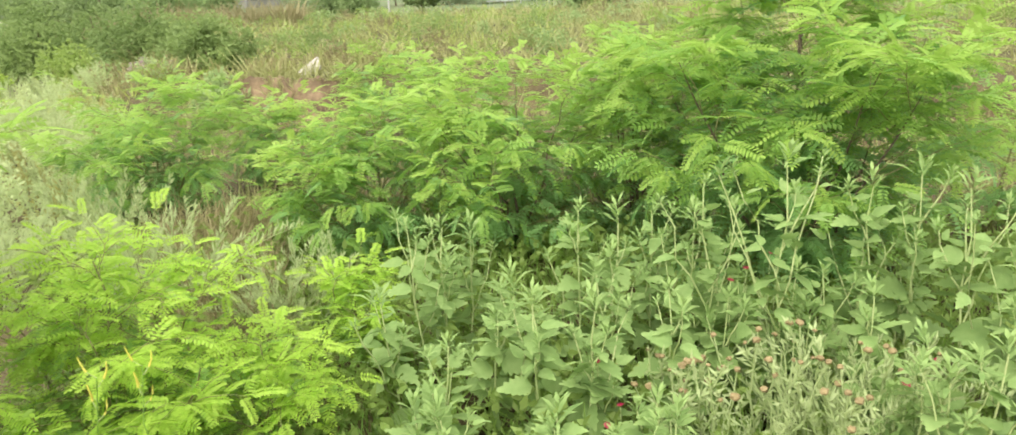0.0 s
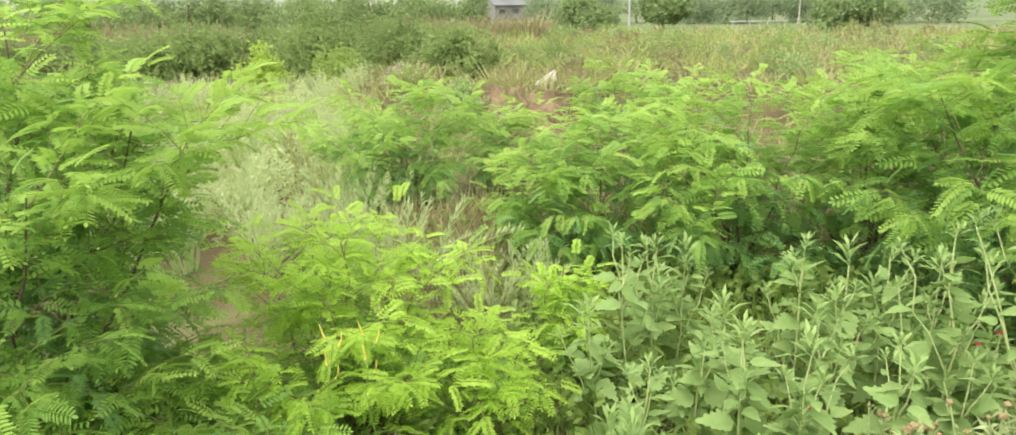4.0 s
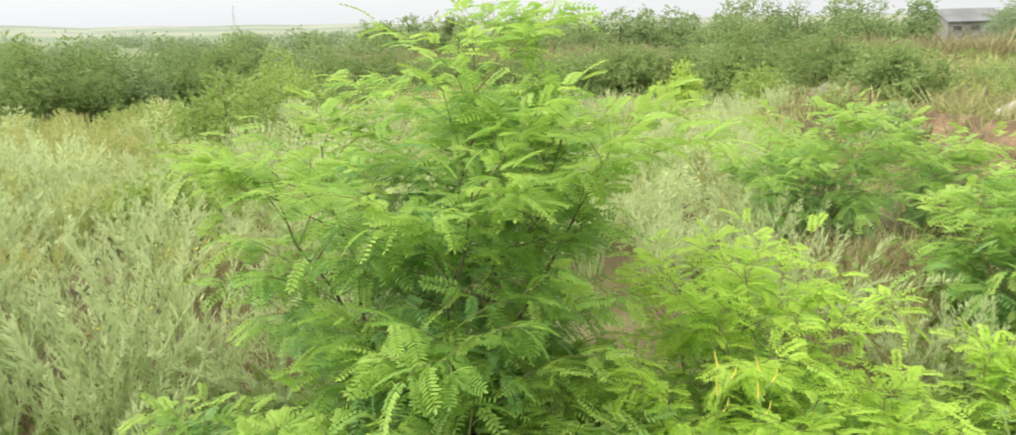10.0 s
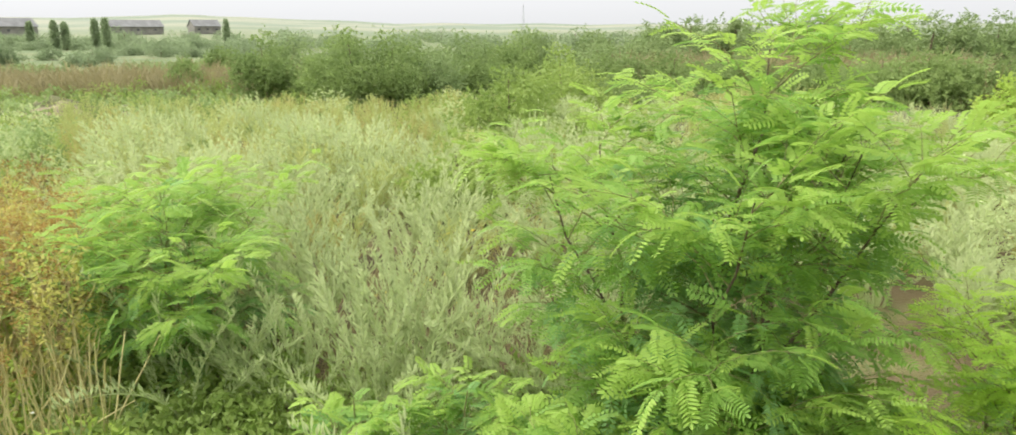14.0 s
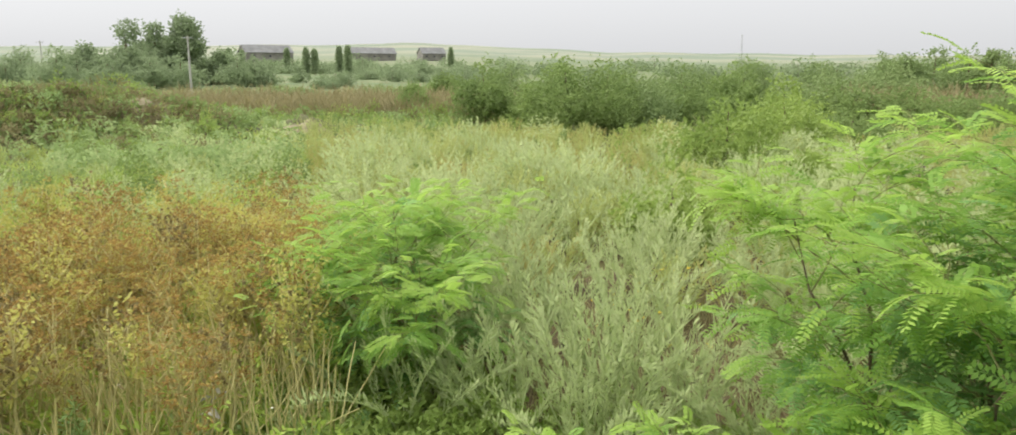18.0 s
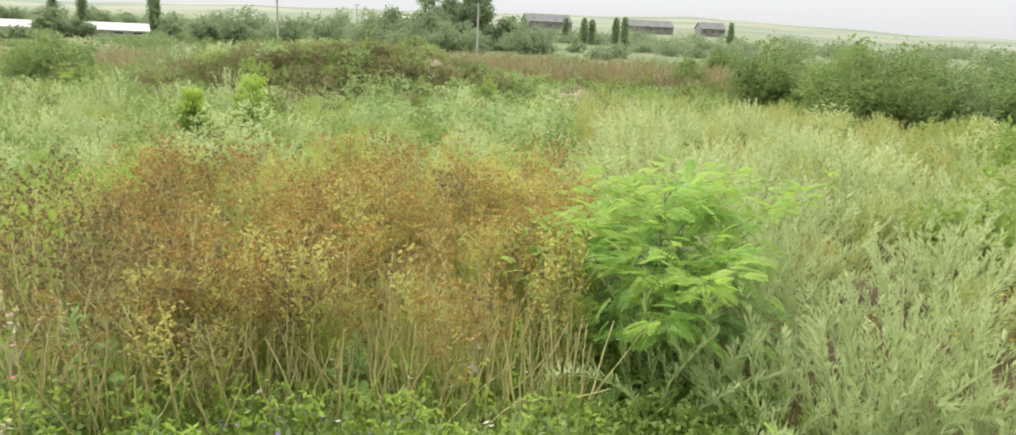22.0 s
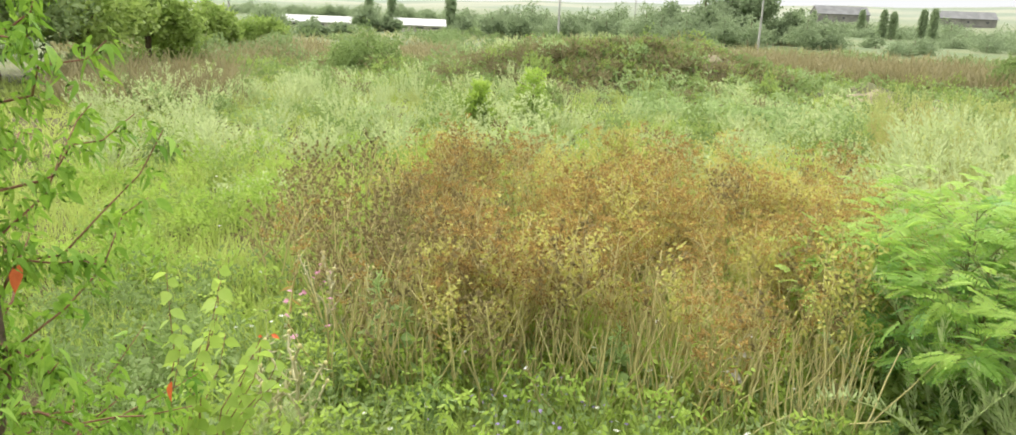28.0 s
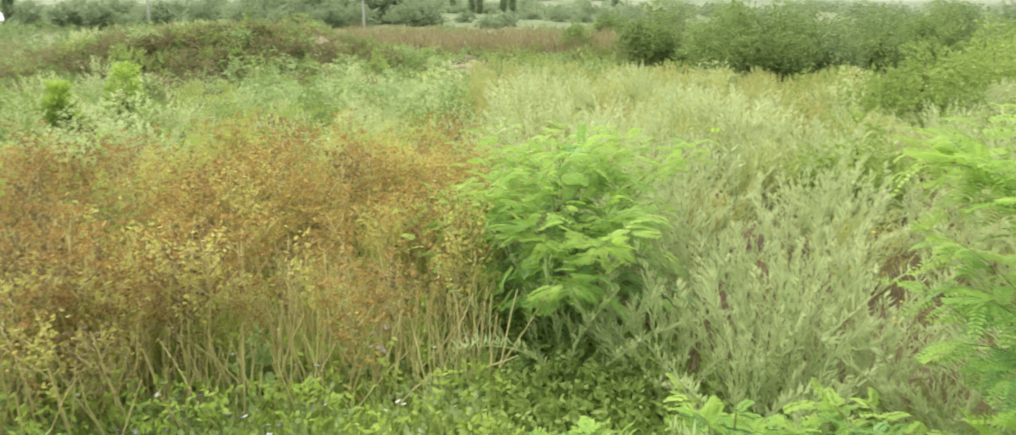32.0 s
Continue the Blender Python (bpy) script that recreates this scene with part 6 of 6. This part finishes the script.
def flowers(name, P, z, size, mat, label, r):
    b = Bag()
    Q = P + np.stack([np.zeros(len(P)), np.zeros(len(P)), z], 1)
    d = np.stack([r.normal(0, 0.3, len(P)), r.normal(0, 0.3, len(P)), np.ones(len(P))], 1)
    b.scatter(daisy(), Q, bases(d, r.random(len(P)) * 6, size * r.uniform(0.7, 1.3, len(P))))
    stuff(name, b, mat, label, "flowers")
    s = Bag()
    for p, q in zip(P, Q):
        tube(s, [p, (p + q) / 2 + (0.01, 0, 0), q], 0.003, 0.002, 3)
    stuff(name + "_stalks", s, VELVET_STEM, "thin green stalks of small flowers", "flowers")


r = np.random.default_rng(51)
P = np.concatenate([sector(r, 60, 100, 142, 4.9, 7.2), sector(r, 40, 126, 140, 6.5, 9), sector(r, 30, 125, 150, 9, 18)])
flowers("white_flowers", P, r.uniform(0.25, 0.55, len(P)), 0.022, PETAL_W, "small white daisies scattered among weeds", r)
P = np.concatenate([clumps(r, sector(r, 7, 68, 78, 7, 9.5), 9, 0.2), sector(r, 40, 120, 150, 10, 22), sector(r, 30, 60, 95, 12, 28)])
flowers("yellow_flowers", P, r.uniform(0.35, 0.7, len(P)), 0.024, PETAL_Y, "small yellow flowers among the wormwood", r)
P = clumps(r, sector(r, 4, 131, 137, 6.0, 7.0), 6, 0.15)
flowers("pink_thistle_flowers", P, r.uniform(0.6, 0.9, len(P)), 0.028, PETAL_P, "pink thistle flower heads among dry weeds", r)
P = clumps(r, sector(r, 6, 111, 125, 5.0, 5.8), 12, 0.15)
flowers("violet_flowers", P, r.uniform(0.3, 0.5, len(P)), 0.014, PETAL_V, "small violet flower spikes in the grass", r)
P = clumps(r, np.array([on_ground(a, q) for a, q in ((-9, 3.9), (-8, 4.3), (-18, 4.9), (-20, 5.0), (-31, 4.6))]), 2, 0.08)
flowers("crimson_flowers", P, np.array([0.55, 0.5, 0.7, 0.65, 1.15, 1.1, 1.25, 1.2, 0.8, 0.7]), 0.026, PETAL_R, "dark crimson flowers among tall weeds", r)


def rusty_thistle(az, d, h, seed):
    """A silvery branching stem with withered rusty flower heads."""
    r = np.random.default_rng(seed)
    th = base("rusty_headed_thistle", on_ground(az, d), "silvery branching thistle with withered rusty flower heads", "weed", "rusty-headed thistles", turn=r.random() * 6)
    b = Bag()
    pts = bend((0, 0, -0.02), (r.normal() * 0.06, r.normal() * 0.06, h), 0, 6, 0.015)
    tube(b, pts, 0.009, 0.005, 6)
    ends = [(pts, put_mesh("stem", b, SILVER, th))]
    for k in range(5):
        p0 = pts[1 + k % 4]
        a = k * 2.4
        L = (h - p0[2]) * r.uniform(0.6, 0.95) + 0.05
        b = Bag()
        q = bend(p0, p0 + np.array((math.cos(a) * L * 0.4, math.sin(a) * L * 0.4, L)), -0.02, 6, 0.02)
        tube(b, q, 0.006, 0.004, 5)
        ends.append((q, put_mesh("side_stem", b, SILVER, th)))
    for n_end, (q, stem) in enumerate(ends):
        bm = bmesh.new()
        bmesh.ops.create_icosphere(bm, subdivisions=2, radius=0.019 * r.uniform(0.6, 1.25))
        for v in bm.verts:
            v.co = v.co * (1 + 0.6 * noise.noise(v.co * 110 + Vector((seed, 0, 0)))) * 1.1
            v.co.z *= 0.75
        bmesh.ops.translate(bm, verts=bm.verts, vec=[float(c) for c in q[-1]])
        part("flower_head", bm, ORANGE_HEAD, stem)
        b = Bag()
        for i in range(16):
            f = 0.4 + r.random() * (len(q) - 1.6)
            m = int(f)
            p = q[m] + (q[m + 1] - q[m]) * (f - m)
            dd = unit(r.normal(size=3) + (0, 0, 0.8))
            s = unit(np.cross(dd, r.normal(size=3))) * 0.009
            g = 0.05 + 0.06 * r.random()
            b.put([p, p + dd * g * 0.5 - s, p + dd * g, p + dd * g * 0.5 + s], [(0, 1, 2, 3)])
        tagged(put_mesh("spiny_foliage", b, SILVER, stem), kind="stuff")


for k, (az, d, h) in enumerate(((-14, 4.0, 0.85), (-15.5, 4.25, 0.8), (-17.5, 4.0, 0.9), (-19.5, 4.3, 1.0), (-21.5, 4.1, 0.95), (-24, 4.4, 1.05), (-26.5, 4.0, 0.9), (-28.5, 4.3, 1.0), (-12.5, 4.3, 0.75))):
    rusty_thistle(az, d, h, 970 + k)


def yellow_spikes(az, d, h, seed):
    """A stalk with thin yellow pods."""
    r = np.random.default_rng(seed)
    th = base("yellow_podded_weed", on_ground(az, d), "thin weed with upright yellow pods", "weed", "yellow-podded weeds")
    b = Bag()
    pts = bend((0, 0, 0), (0.08, 0, h), 0, 6, 0.02)
    tube(b, pts, 0.004, 0.002, 5)
    put_mesh("stem", b, ROB_NEAR, th)
    for k in range(5):
        p = pts[4] + (pts[5] - pts[4]) * (0.3 + 0.7 * k / 4)
        a = k * 2.4
        o = np.array((math.cos(a) * 0.035, math.sin(a) * 0.035, 0.03))
        b = Bag()
        tube(b, [p, p + o * 0.7, p + o], 0.0015, 0.0015, 3)
        tw = put_mesh("twig", b, VELVET_STEM, th)
        b = Bag()
        tube(b, [p + o, p + o * 1.4 + (0.003, 0, 0.022), p + o * 1.6 + (0, 0, 0.052)], 0.0055, 0.002, 6)
        put_mesh("pod", b, POD_Y, tw)


for k, (az, d, h) in enumerate(((32.5, 3.3, 1.5), (29.5, 3.4, 1.45), (36.5, 3.0, 1.1))):
    yellow_spikes(az, d, h, 900 + k)


def thistle(az, d, h, seed):
    """A bleached branching thistle skeleton."""
    r = np.random.default_rng(seed)
    th = base("dry_thistle", on_ground(az, d), "bleached branching dry thistle with spiny stems", "weed", "dry thistles")
    b = Bag()
    pts = bend((0, 0, 0), (0.05, 0, h), 0, 6, 0.02)
    tube(b, pts, 0.022, 0.010, 6)
    ends = [(pts, h, put_mesh("stem", b, PALESTEM, th))]
    for k in range(8):
        p0 = pts[1 + k % 4]
        a = k * 2.4
        L = h * r.uniform(0.35, 0.6)
        q = bend(p0, p0 + np.array((math.cos(a) * L * 0.55, math.sin(a) * L * 0.55, L * 0.85)), -0.03, 5, 0.03)
        b = Bag()
        tube(b, q, 0.013, 0.007, 5)
        ends.append((q, L, put_mesh("arm", b, PALESTEM, th)))
    b = Bag()
    for q, L, _ in ends:
        for i in range(22):
            f = r.random() * (len(q) - 1.01)
            m = int(f)
            p = q[m] + (q[m + 1] - q[m]) * (f - m)
            dd = unit(r.normal(size=3) + (0, 0, 0.4))
            s = unit(np.cross(dd, r.normal(size=3))) * 0.006
            b.put([p - s, p + s, p + dd * 0.06, p + dd * 0.04 - s], [(0, 1, 2, 3)])
    tagged(put_mesh("spine_fuzz", b, PALESTEM, th), kind="stuff")
    for k, (q, L, arm) in enumerate(ends):
        bm = bmesh.new()
        bmesh.ops.create_icosphere(bm, subdivisions=1, radius=0.015, matrix=Matrix.Translation([float(c) for c in q[-1]]) @ Matrix.Diagonal((1, 1, 1.3, 1)))
        part("flower_head", bm, STALK, arm)


thistle(136.0, 5.2, 0.85, 3)
thistle(138.4, 5.4, 0.7, 5)
thistle(134.0, 6.6, 0.9, 4)
thistle(131.0, 6.9, 0.8, 6)


def mullein(az, d, seed):
    r = np.random.default_rng(seed)
    th = base("grey_felted_weed", on_ground(az, d), "withered grey felted weed with curled leaves", "weed")
    b = Bag()
    pts = bend((0, 0, 0), (-0.15, 0.1, 0.75), 0, 6, 0.02)
    tube(b, pts, 0.010, 0.005, 6)
    put_mesh("stem", b, PALESTEM, th)
    me = one_mesh(blade_leaf(0.22, 0.6), "leaf")
    me.materials.append(GREYLEAF)
    for k in range(15):
        p = pts[1] + (pts[5] - pts[1]) * k / 14
        a = k * 2.4
        B = bases(np.array([(math.cos(a), math.sin(a), 0.2)]), np.array([r.normal() * 0.6]), np.array([r.uniform(0.10, 0.16)]))[0]
        o = new("leaf", me)
        o.parent = th
        o.matrix_basis = Matrix([[*B[j], p[j]] for j in range(3)] + [[0, 0, 0, 1]])


mullein(105.8, 6.1, 7)
# fallen straws at the edge of the dry weeds
for k, (az, d, L, t) in enumerate(((104, 5.7, 1.1, 0.7), (102, 5.6, 0.9, 0.9), (108, 5.6, 1.0, 0.4), (106, 5.4, 0.8, 0.3), (100.5, 5.9, 0.9, -0.5), (99, 4.9, 0.7, 1.4))):
    p = on_ground(az, d)
    b = Bag()
    a = radians(az) + t
    tube(b, bend((0, 0, 0.12), (math.cos(a) * L * 0.7, math.sin(a) * L * 0.7, 0.15 + 0.5 * L * (t < 1)), 0.05, 6, 0.01), 0.008, 0.004, 5)
    o = put_mesh("dry_straw", b, STALK)
    o.matrix_basis = Matrix.Translation([float(c) for c in p])
    tagged(o, "fallen straw-coloured dry stalk leaning in grass", "straw", "fallen straws")
# yellow-green single weeds before the dry stand
for k, (az, d, h) in enumerate(((129, 6.1, 0.95), (126.8, 5.6, 0.5), (114, 6.1, 0.7))):
    velvet_weed(on_ground(az, d), h, 950 + k, 2)
